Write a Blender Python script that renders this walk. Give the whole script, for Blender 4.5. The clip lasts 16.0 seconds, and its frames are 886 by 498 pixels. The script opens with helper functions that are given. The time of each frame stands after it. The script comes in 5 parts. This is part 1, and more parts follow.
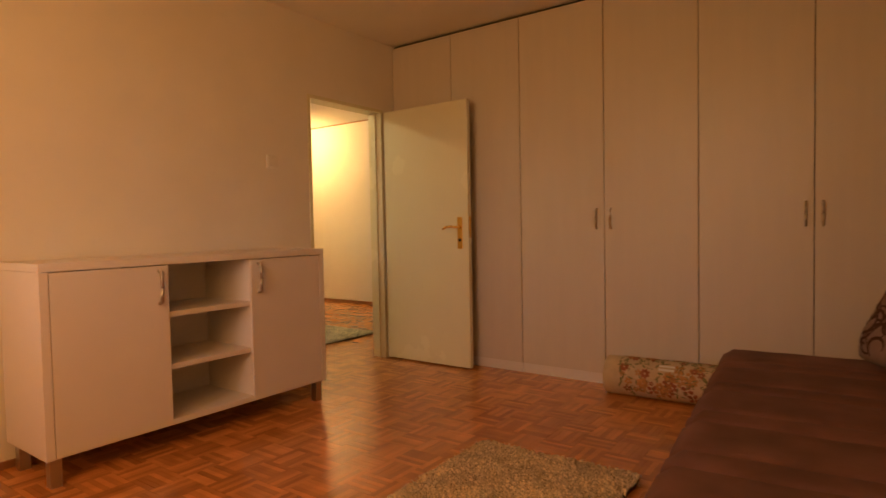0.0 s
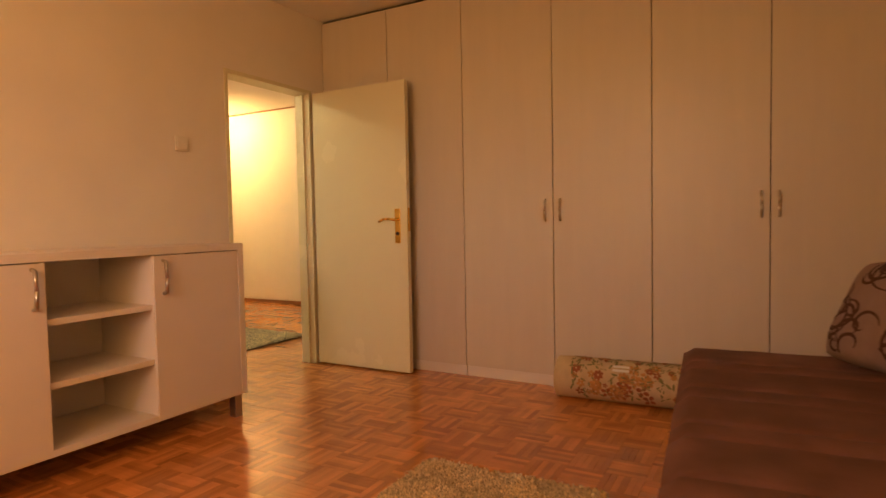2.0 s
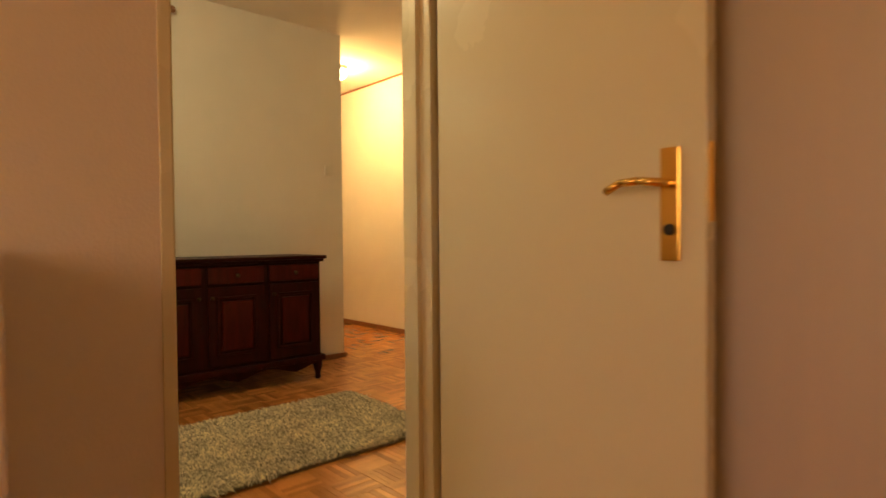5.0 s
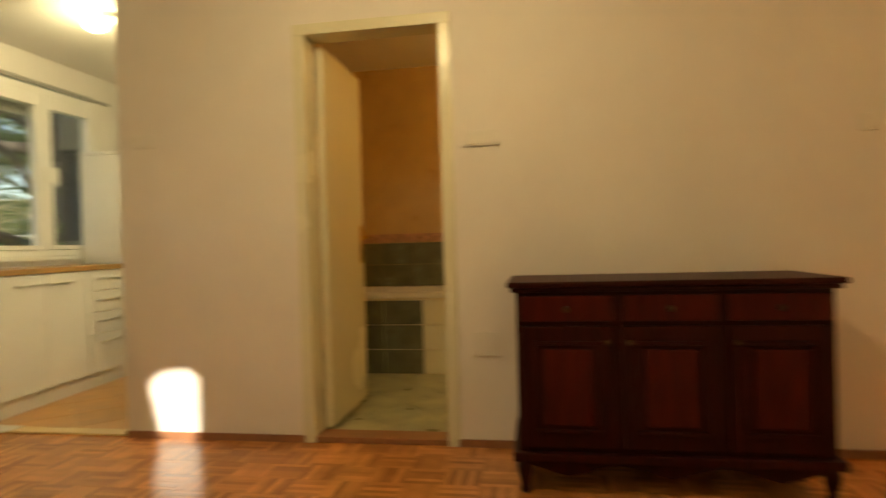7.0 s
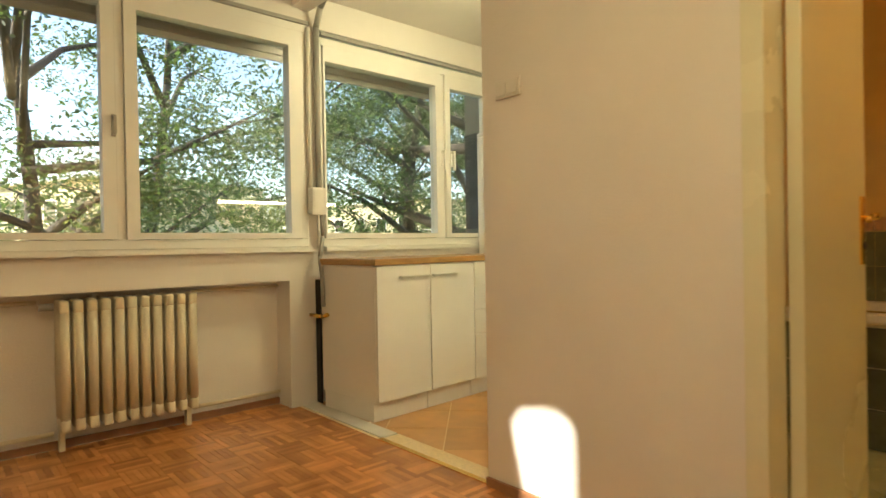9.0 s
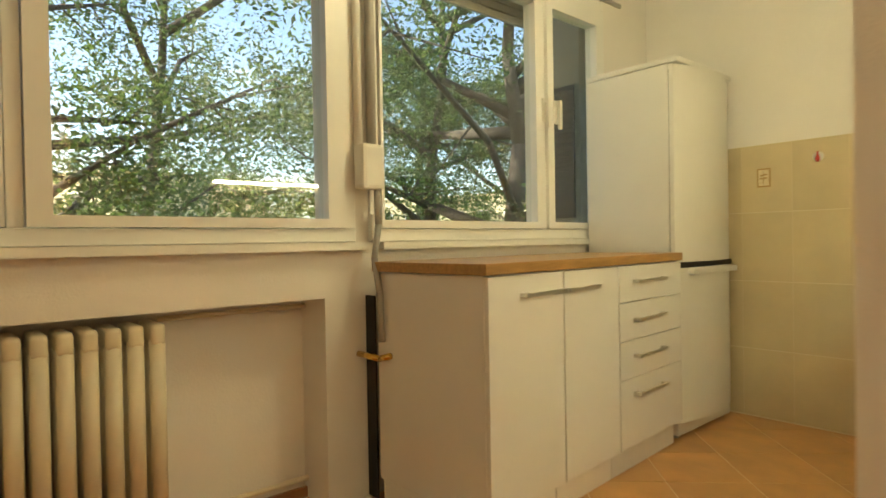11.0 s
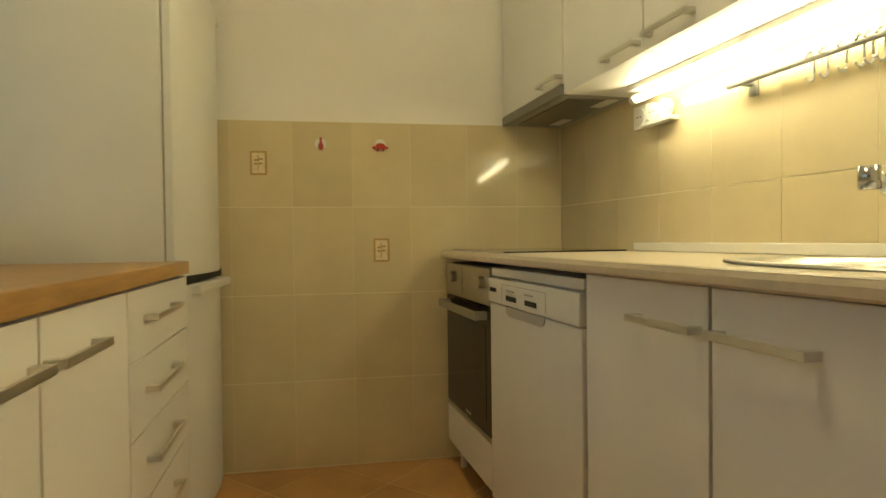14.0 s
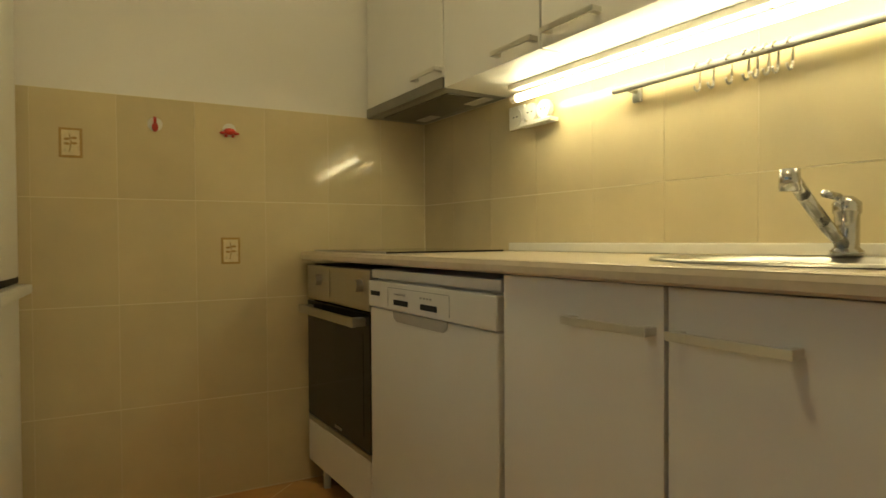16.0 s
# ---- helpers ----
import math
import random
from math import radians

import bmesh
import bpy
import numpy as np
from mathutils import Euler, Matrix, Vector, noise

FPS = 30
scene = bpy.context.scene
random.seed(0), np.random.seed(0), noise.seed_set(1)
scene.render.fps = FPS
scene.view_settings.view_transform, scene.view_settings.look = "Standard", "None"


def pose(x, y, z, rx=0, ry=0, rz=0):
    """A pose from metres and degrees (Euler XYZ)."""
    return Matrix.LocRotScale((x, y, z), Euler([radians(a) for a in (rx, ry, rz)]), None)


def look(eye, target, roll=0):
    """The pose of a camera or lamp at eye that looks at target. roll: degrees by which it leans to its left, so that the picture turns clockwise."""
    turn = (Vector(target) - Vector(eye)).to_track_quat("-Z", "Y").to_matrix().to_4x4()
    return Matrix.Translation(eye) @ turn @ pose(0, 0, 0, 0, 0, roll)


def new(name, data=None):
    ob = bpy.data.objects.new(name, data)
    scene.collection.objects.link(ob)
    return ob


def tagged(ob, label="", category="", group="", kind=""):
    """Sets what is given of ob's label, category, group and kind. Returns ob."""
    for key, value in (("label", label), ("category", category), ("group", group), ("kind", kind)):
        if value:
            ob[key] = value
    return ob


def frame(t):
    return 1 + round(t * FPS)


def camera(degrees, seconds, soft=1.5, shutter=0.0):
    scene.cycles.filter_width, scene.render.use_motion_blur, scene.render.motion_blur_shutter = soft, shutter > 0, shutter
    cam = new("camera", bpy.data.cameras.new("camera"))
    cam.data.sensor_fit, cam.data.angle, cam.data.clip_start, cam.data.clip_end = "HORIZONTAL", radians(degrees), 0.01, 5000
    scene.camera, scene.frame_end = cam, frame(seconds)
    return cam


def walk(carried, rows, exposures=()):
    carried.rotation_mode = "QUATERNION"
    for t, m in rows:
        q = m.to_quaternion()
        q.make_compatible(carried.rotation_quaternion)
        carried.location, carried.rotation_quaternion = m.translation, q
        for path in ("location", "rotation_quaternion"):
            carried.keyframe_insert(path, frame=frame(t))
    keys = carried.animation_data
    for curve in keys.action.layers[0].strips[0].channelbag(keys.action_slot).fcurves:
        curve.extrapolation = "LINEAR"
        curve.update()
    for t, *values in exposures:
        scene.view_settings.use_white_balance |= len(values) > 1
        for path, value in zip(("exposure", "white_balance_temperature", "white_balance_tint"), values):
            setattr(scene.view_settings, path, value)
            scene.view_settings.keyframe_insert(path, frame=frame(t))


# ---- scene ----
cam = camera(74.5, 16.0, shutter=0.5)
PATH = [
    (0, (-3.725, -3.175, 1.065), (-2.105, -2.005, 0.989), -1.1),
    (0.5, (-3.779, -3.215, 1.081), (-2.099, -2.133, 0.995), -1.1),
    (1, (-3.792, -3.191, 1.074), (-2.066, -2.183, 0.987), -0.9),
    (1.5, (-3.734, -3.059, 1.028), (-1.975, -2.111, 0.953), -0.9),
    (2, (-3.468, -2.941, 1.035), (-1.721, -1.971, 0.944), -1.1),
    (2.5, (-3.169, -2.746, 1.011), (-1.48, -1.679, 0.92), -1.5),
    (3, (-2.744, -2.56, 0.983), (-1.137, -1.371, 0.916), -1.6),
    (3.2, (-2.616, -2.481, 0.967), (-1.031, -1.263, 0.906), -1.8),
    (5.3, (-1.151, -1.151, 0.948), (0.084, 0.421, 0.911), -1.1),
    (5.5, (-1.072, -1.04, 0.941), (0.09, 0.587, 0.909), -1.7),
    (5.9, (-0.909, -0.811, 0.94), (0.131, 0.897, 0.916), -1.7),
    (6.4, (-0.640, -0.385, 0.943), (0.023, 1.502, 0.936), -1.5),
    (7, (-0.369, -0.157, 0.999), (-0.69, 1.817, 0.98), -1.6),
    (7.4, (-0.365, 0.08, 0.988), (-1.146, 1.922, 0.975), -1.2),
    (8, (-0.464, 0.447, 1.01), (-1.701, 2.019, 1.001), -1.0),
    (8.5, (-0.645, 0.735, 0.987), (-2.137, 2.068, 0.979), -1.0),
    (11, (-2.31, 1.546, 0.979), (-3.816, 2.862, 0.955), -1.0),
    (11.5, (-2.538, 1.657, 0.976), (-3.797, 3.211, 0.943), -0.8),
    (11.6, (-2.569, 1.683, 0.963), (-3.801, 3.257, 0.943), -0.7),
    (12, (-2.731, 1.835, 0.966), (-3.75, 3.556, 0.939), -0.6),
    (12.5, (-2.901, 1.969, 0.968), (-3.565, 3.856, 0.937), -0.6),
    (13, (-3.017, 2.091, 0.974), (-3.192, 4.083, 0.947), -0.9),
    (13.5, (-3.117, 2.222, 0.964), (-3.007, 4.219, 0.934), -0.8),
    (14, (-3.181, 2.371, 0.965), (-2.845, 4.342, 0.932), -0.7),
    (14.5, (-3.242, 2.479, 0.969), (-2.828, 4.435, 0.934), -0.7),
    (15, (-3.285, 2.563, 0.973), (-2.717, 4.48, 0.94), -0.5),
    (15.5, (-3.313, 2.593, 0.965), (-2.514, 4.426, 0.932), -0.5),
    (16, (-3.334, 2.579, 0.959), (-2.403, 4.349, 0.926), -0.4),
]
walk(cam, [(t, look(eye, target, roll)) for t, eye, target, roll in PATH],
     exposures=[(0, 1.2, 6600, 10), (1.5, 1.6, 6600, 10), (3, 1.6, 6500, 10), (5.5, 1.25, 7000, 10), (6.5, 1.3, 7500, 11), (7.2, 1.5, 6700, 10), (8.5, 1.75, 6250, 8),
                (11, 1.55, 6450, 9), (12.5, 1.45, 6400, 9), (13.5, 1.22, 6450, 8), (14.5, 0.97, 6650, 8), (16, 0.7, 6800, 8)])

# ---- world, sun, lamps ----
world = bpy.data.worlds.new("world")
scene.world = world
world.use_nodes = True
wn = world.node_tree
sky = wn.nodes.new("ShaderNodeTexSky")
sky.sky_type, sky.sun_disc = 'NISHITA', False
SUN_EL = radians(25)
SUN_AZ = math.atan2(-1.82, -2.2)          # the sun stands to the south-west
sky.sun_elevation, sky.sun_rotation = SUN_EL, SUN_AZ
wn.links.new(sky.outputs[0], wn.nodes["Background"].inputs[0])
wn.nodes["Background"].inputs[1].default_value = 0.15


def lamp(name, kind, at, energy, colour, size=0.1, target=None, size_y=None):
    d = bpy.data.lights.new(name, kind)
    d.energy, d.color = energy, colour
    if kind == 'SUN':
        d.angle = radians(size)
    elif kind == 'AREA':
        d.size = size
        if size_y:
            d.shape, d.size_y = 'RECTANGLE', size_y
    else:
        d.shadow_soft_size = size
    ob = new(name, d)
    ob.matrix_world = look(at, target) if target else pose(*at)
    return ob


sun_from = Vector((math.sin(SUN_AZ) * math.cos(SUN_EL), math.cos(SUN_AZ) * math.cos(SUN_EL), math.sin(SUN_EL)))
lamp("sun", 'SUN', sun_from * 30, 5.0, (1.0, 0.9, 0.72), 1.0, (0, 0, 0))
CEIL = 2.56
lamp("hall_bulb", 'POINT', (1.64, 3.4, 2.40), 20, (1.0, 0.57, 0.19), 0.05)
lamp("kitchen_bulb", 'POINT', (-3.18, 3.25, 2.40), 4.0, (1.0, 0.88, 0.48), 0.05)
lamp("kitchen_bulb", 'POINT', (-3.02, 3.35, 2.40), 4.0, (1.0, 0.88, 0.48), 0.05)
# fill light added out of view to brighten the living room walls
lamp("living_fill", 'POINT', (-0.95, 1.2, 2.40), 11.5, (1.0, 0.78, 0.40), 0.05)
lamp("bathroom_bulb", 'POINT', (-0.3, 3.9, 2.40), 7, (1.0, 0.50, 0.085), 0.05)
# orange area lamp added in the opening of the unseen bedroom window
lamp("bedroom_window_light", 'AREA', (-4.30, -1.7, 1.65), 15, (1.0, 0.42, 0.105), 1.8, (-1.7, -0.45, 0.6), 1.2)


# ---- materials ----
def mat(name, col, rough=0.6, var=0.06, scale=6.0, bump=0.05, bscale=80.0, metal=0.0, spec=0.5, island=0.0, objrand=0.0, stretch=None, coat=0.0):
    m = bpy.data.materials.new(name)
    m.use_nodes = True
    n, l = m.node_tree.nodes, m.node_tree.links
    b = n["Principled BSDF"]
    b.inputs["Roughness"].default_value = rough
    b.inputs["Metallic"].default_value = metal
    b.inputs["Specular IOR Level"].default_value = spec
    b.inputs["Coat Weight"].default_value = coat
    b.inputs["Coat Roughness"].default_value = 0.15
    tc = n.new("ShaderNodeTexCoord")
    vec = tc.outputs["Object"]
    if stretch:
        mp = n.new("ShaderNodeMapping")
        mp.inputs["Scale"].default_value = stretch
        l.new(vec, mp.inputs[0])
        vec = mp.outputs[0]
    no = n.new("ShaderNodeTexNoise")
    no.inputs["Scale"].default_value, no.inputs["Detail"].default_value = scale, 6
    l.new(vec, no.inputs["Vector"])
    ra = n.new("ShaderNodeMapRange")
    ra.inputs["From Min"].default_value, ra.inputs["From Max"].default_value = 0.3, 0.7
    ra.inputs["To Min"].default_value, ra.inputs["To Max"].default_value = 1 - var, 1 + var
    l.new(no.outputs[0], ra.inputs[0])
    fac = ra.outputs[0]
    for use, source, output in ((island, "ShaderNodeNewGeometry", "Random Per Island"), (objrand, "ShaderNodeObjectInfo", "Random")):
        if use:
            g = n.new(source)
            r2 = n.new("ShaderNodeMapRange")
            r2.inputs["To Min"].default_value, r2.inputs["To Max"].default_value = 1 - use, 1 + use
            l.new(g.outputs[output], r2.inputs[0])
            mu = n.new("ShaderNodeMath")
            mu.operation = 'MULTIPLY'
            l.new(fac, mu.inputs[0]), l.new(r2.outputs[0], mu.inputs[1])
            fac = mu.outputs[0]
    sc = n.new("ShaderNodeVectorMath")
    sc.operation = 'SCALE'
    sc.inputs[0].default_value = col
    l.new(fac, sc.inputs["Scale"])
    l.new(sc.outputs[0], b.inputs["Base Color"])
    rr = n.new("ShaderNodeMapRange")
    rr.inputs["To Min"].default_value, rr.inputs["To Max"].default_value = max(0, rough - 0.08), min(1, rough + 0.08)
    l.new(no.outputs[0], rr.inputs[0]), l.new(rr.outputs[0], b.inputs["Roughness"])
    if bump:
        n2 = n.new("ShaderNodeTexNoise")
        n2.inputs["Scale"].default_value, n2.inputs["Detail"].default_value = bscale, 4
        l.new(vec, n2.inputs["Vector"])
        bu = n.new("ShaderNodeBump")
        bu.inputs["Strength"].default_value, bu.inputs["Distance"].default_value = bump, 0.01
        l.new(n2.outputs[0], bu.inputs["Height"]), l.new(bu.outputs[0], b.inputs["Normal"])
    return m


def glow(name, col, strength):
    m = bpy.data.materials.new(name)
    m.use_nodes = True
    b = m.node_tree.nodes["Principled BSDF"]
    b.inputs["Base Color"].default_value = (*col, 1)
    b.inputs["Emission Color"].default_value = (*col, 1)
    b.inputs["Emission Strength"].default_value = strength
    return m


def glass_mat(name, tint=(0.95, 0.97, 0.96), refl=0.09):
    m = bpy.data.materials.new(name)
    m.use_nodes = True
    n, l = m.node_tree.nodes, m.node_tree.links
    out = n["Material Output"]
    tr, gl, mx = n.new("ShaderNodeBsdfTransparent"), n.new("ShaderNodeBsdfGlossy"), n.new("ShaderNodeMixShader")
    tr.inputs[0].default_value = (*tint, 1)
    gl.inputs["Roughness"].default_value = 0.01
    mx.inputs[0].default_value = refl
    l.new(tr.outputs[0], mx.inputs[1]), l.new(gl.outputs[0], mx.inputs[2]), l.new(mx.outputs[0], out.inputs[0])
    return m


WALL = mat("wall_paint", (0.78, 0.75, 0.70), 0.85, 0.03, 2.5, 0.12, 120)
CEILM = mat("ceiling_paint", (0.80, 0.77, 0.72), 0.9, 0.03, 2.0, 0.1, 90)
DOORP = mat("cream_gloss_paint", (0.72, 0.70, 0.52), 0.26, 0.02, 1.5, 0.012, 9, spec=0.5)
WHITEP = mat("white_painted_wood", (0.78, 0.77, 0.73), 0.4, 0.03, 4, 0.03, 40)
LAMIN = mat("white_laminate", (0.74, 0.71, 0.68), 0.42, 0.02, 5, 0.02, 200)
WARD = mat("wardrobe_laminate", (0.62, 0.57, 0.50), 0.4, 0.02, 3.0, 0.02, 60, stretch=(6, 6, 0.6))
KLAM = mat("kitchen_white_laminate", (0.76, 0.74, 0.70), 0.35, 0.02, 4, 0.02, 120)
# near-black: paints the shade in gaps, also colours real black parts
DARK = mat("gap_shade_and_black_parts", (0.02, 0.018, 0.015), 0.8, 0.1, 20, 0)
PARQ = mat("oak_parquet", (0.53, 0.22, 0.064), 0.2, 0.16, 9, 0.03, 40, island=0.30, coat=0.15)
PARQ1 = mat("oak_parquet_block", (0.53, 0.22, 0.064), 0.2, 0.16, 9, 0.03, 40, objrand=0.30, coat=0.15)
PBASE = mat("parquet_joint", (0.32, 0.125, 0.04), 0.7, 0.1, 30, 0)
SKIRT = mat("brown_skirting", (0.28, 0.13, 0.06), 0.45, 0.15, 12, 0.05, 60)
TERRA = mat("terracotta_tile", (0.56, 0.30, 0.11), 0.32, 0.14, 7, 0.05, 60, objrand=0.10)
GROUT = mat("floor_grout", (0.78, 0.62, 0.38), 0.9, 0.1, 60, 0.1)
WTILE = mat("cream_wall_tile", (0.62, 0.52, 0.32), 0.07, 0.06, 5, 0.008, 12, objrand=0.04)
WGROUT = mat("wall_grout", (0.74, 0.66, 0.46), 0.9, 0.08, 60, 0.1)
DECOF = mat("decor_tile_frame", (0.42, 0.26, 0.08), 0.35, 0.1, 60, 0.05)
DECOC = mat("decor_tile_cream", (0.70, 0.60, 0.38), 0.3, 0.08, 80, 0.05)
OAKTOP = mat("oak_worktop_wood", (0.38, 0.215, 0.07), 0.42, 0.22, 5, 0.08, 50, stretch=(14, 1.5, 14))
CTOP = mat("beige_worktop_laminate", (0.58, 0.49, 0.36), 0.32, 0.05, 40, 0.03, 150)
SATIN = mat("satin_metal", (0.70, 0.68, 0.62), 0.34, 0.04, 10, 0, metal=1)
BRONZE = mat("dark_bronze", (0.10, 0.07, 0.04), 0.4, 0.1, 20, 0, metal=1)
CHROME = mat("chrome", (0.52, 0.51, 0.49), 0.12, 0.02, 10, 0, metal=1)
STEEL = mat("brushed_steel", (0.52, 0.50, 0.46), 0.33, 0.06, 8, 0.03, 90, metal=1, stretch=(1, 20, 20))
# non-metal pale colour holds the tube's glare on the metal strip
GLAREM = mat("strip_with_painted_glare", (0.80, 0.77, 0.68), 0.2, 0.03, 8, 0.01, 90)
STEELD = mat("dark_hood_steel", (0.26, 0.25, 0.22), 0.38, 0.06, 8, 0.03, 90, metal=1)
BRASS = mat("polished_brass", (0.85, 0.55, 0.14), 0.2, 0.05, 20, 0.02, 60, metal=1)
BLACKG = mat("black_glass", (0.012, 0.011, 0.010), 0.06, 0.05, 5, 0)
FRIDGE = mat("fridge_enamel", (0.72, 0.70, 0.64), 0.32, 0.02, 5, 0.02, 160)
GREYP = mat("grey_plastic", (0.35, 0.34, 0.31), 0.5, 0.05, 20, 0.02, 90)
# grey that paints the shade of the dishwasher grip
GREYS = mat("grip_shade_grey", (0.42, 0.40, 0.36), 0.45, 0.04, 20, 0)
LIGHTP = mat("white_plastic", (0.75, 0.73, 0.67), 0.38, 0.02, 20, 0)
RADP = mat("cream_radiator_paint", (0.70, 0.63, 0.47), 0.35, 0.04, 8, 0.04, 50)
MAHOG = mat("mahogany_stained_wood", (0.026, 0.0024, 0.0013), 0.42, 0.35, 5, 0.06, 60, stretch=(8, 8, 1), spec=0.16)
MAHOP = mat("mahogany_panel_wood", (0.055, 0.0042, 0.0018), 0.4, 0.4, 4, 0.06, 60, stretch=(7, 7, 1), spec=0.18)
SOFA = mat("brown_microfibre", (0.155, 0.074, 0.060), 0.92, 0.30, 5, 0.25, 220)
CUSH = mat("patterned_cushion_fabric", (0.28, 0.20, 0.18), 0.95, 0.08, 20, 0.3, 260)
SCROLL = mat("dark_scroll_print", (0.075, 0.035, 0.030), 0.95, 0.1, 30, 0.2, 260)
RUGF = mat("shag_pile", (0.66, 0.54, 0.33), 1.0, 0.2, 7, 0, island=0.45)
RUGB = mat("rug_backing", (0.20, 0.15, 0.09), 1.0, 0.2, 30, 0.3, 200)
HRUGF = mat("grey_green_pile", (0.62, 0.55, 0.38), 1.0, 0.2, 7, 0, island=0.7)
ROLLM = mat("rolled_rug_wool", (0.56, 0.44, 0.27), 0.95, 0.10, 14, 0.3, 240)
ROLLR = mat("rolled_rug_red_flower", (0.31, 0.11, 0.06), 0.95, 0.25, 40, 0.3, 240)
ROLLO = mat("rolled_rug_ochre_flower", (0.46, 0.24, 0.09), 0.95, 0.25, 40, 0.3, 240)
ROLLG = mat("rolled_rug_green_leaf", (0.20, 0.20, 0.09), 0.95, 0.25, 40, 0.3, 240)
REDP = mat("red_plastic", (0.45, 0.035, 0.02), 0.4, 0.05, 30, 0)
BGREEN = mat("dark_green_tile", (0.13, 0.14, 0.09), 0.25, 0.25, 8, 0.04, 30, objrand=0.12)
BORANGE = mat("ochre_tile", (0.50, 0.34, 0.14), 0.3, 0.08, 5, 0.03, 30)
BFLOOR = mat("marbled_green_floor_tile", (0.36, 0.38, 0.24), 0.3, 0.30, 5, 0.04, 30, objrand=0.08)
BORDER = mat("tile_border", (0.40, 0.22, 0.13), 0.3, 0.4, 25, 0.05)
MARBLE = mat("white_marble", (0.72, 0.70, 0.64), 0.3, 0.1, 9, 0.02, 40)
GLASS = glass_mat("window_glass")
BULB = glow("lamp_glass", (1.0, 0.85, 0.55), 5)
TUBE = glow("fluorescent_tube", (1.0, 0.92, 0.58), 14)
BARK = mat("bark", (0.060, 0.048, 0.036), 0.95, 0.3, 6, 0.6, 25)
LEAF = mat("leaf", (0.055, 0.092, 0.030), 0.6, 0.25, 2, 0, island=0.5)
ln, ll = LEAF.node_tree.nodes, LEAF.node_tree.links       # leaves let light through
lt, lm = ln.new("ShaderNodeBsdfTranslucent"), ln.new("ShaderNodeMixShader")
lt.inputs[0].default_value, lm.inputs[0].default_value = (0.12, 0.19, 0.045, 1), 0.45
ll.new(ln["Principled BSDF"].outputs[0], lm.inputs[1]), ll.new(lt.outputs[0], lm.inputs[2]), ll.new(lm.outputs[0], ln["Material Output"].inputs[0])
GRASS = mat("grass_ground", (0.07, 0.10, 0.03), 0.95, 0.4, 0.5, 0.3, 10)
PLAST = mat("pale_yellow_render", (0.68, 0.58, 0.36), 0.9, 0.08, 0.8, 0.1, 20)
OLIVE = mat("grey_facade", (0.22, 0.21, 0.16), 0.85, 0.08, 2, 0.1, 40)


# ---- mesh helpers ----
def box(bm, x0, x1, y0, y1, z0, z1, bevel=0.0):
    vs = [bm.verts.new((x, y, z)) for x in (x0, x1) for y in (y0, y1) for z in (z0, z1)]
    f = [bm.faces.new([vs[i] for i in q]) for q in ((0, 1, 3, 2), (4, 6, 7, 5), (0, 4, 5, 1), (2, 3, 7, 6), (0, 2, 6, 4), (1, 5, 7, 3))]
    if bevel:
        bmesh.ops.bevel(bm, geom=list({e for q in f for e in q.edges}), offset=bevel, segments=2, affect='EDGES', profile=0.6)
    return bm


def tube(bm, p, q, r0, r1=None, seg=12, caps=True):
    p, q = Vector(p), Vector(q)
    r1 = r0 if r1 is None else r1
    m = Matrix.Translation((p + q) / 2) @ (q - p).to_track_quat('Z', 'Y').to_matrix().to_4x4()
    bmesh.ops.create_cone(bm, cap_ends=caps, segments=seg, radius1=r0, radius2=r1, depth=(q - p).length, matrix=m)
    return bm


def pipe(bm, pts, r, seg=8):
    for a, b in zip(pts, pts[1:]):
        tube(bm, a, b, r, seg=seg)
    for c in pts[1:-1]:
        bmesh.ops.create_uvsphere(bm, u_segments=seg, v_segments=6, radius=r, matrix=Matrix.Translation(c))
    return bm


def ball(bm, at, r, sx=1, sy=1, sz=1, seg=14):
    bmesh.ops.create_uvsphere(bm, u_segments=seg, v_segments=seg // 2 + 1, radius=r, matrix=Matrix.Translation(at) @ Matrix.Diagonal((sx, sy, sz, 1)))
    return bm


def lathe(bm, at, prof, seg=20):
    """Turned shape: rows of radius and height about the upright through at."""
    rings = []
    for r, z in prof:
        rings.append([bm.verts.new((at[0] + r * math.cos(2 * math.pi * i / seg), at[1] + r * math.sin(2 * math.pi * i / seg), at[2] + z)) for i in range(seg)])
    for a, b in zip(rings, rings[1:]):
        for i in range(seg):
            bm.faces.new((a[i], a[(i + 1) % seg], b[(i + 1) % seg], b[i]))
    bm.faces.new(rings[0][::-1]), bm.faces.new(rings[-1])
    return bm


def finish(name, bm, material, smooth=False):
    bmesh.ops.recalc_face_normals(bm, faces=bm.faces)
    me = bpy.data.meshes.new(name)
    bm.to_mesh(me)
    bm.free()
    me.materials.append(material)
    if smooth:
        for p in me.polygons:
            p.use_smooth = True
    return new(name, me)


def part(name, bm, material, parent, label="", smooth=False):
    ob = finish(name, bm, material, smooth)
    ob.parent = parent
    root = parent
    while root.parent:
        root = root.parent
    ob.matrix_parent_inverse = Matrix.Identity(4)
    off = parent.matrix_world.translation if parent.type == 'EMPTY' else Vector((0, 0, 0))
    if parent.type == 'EMPTY':
        ob.data.transform(Matrix.Translation(-parent.location))
    elif root.type == 'EMPTY':
        ob.data.transform(Matrix.Translation(-root.location))
    return tagged(ob, label) if label else ob


def thing(name, at, label, category, group=""):
    e = new(name)
    e.location = at
    e.empty_display_size = 0.1
    return tagged(e, label, category, group)


def solid(name, bm, material, label, category, group="", kind="", smooth=False):
    return tagged(finish(name, bm, material, smooth), label, category, group, kind)


def B(*a, **k):
    return box(bmesh.new(), *a, **k)


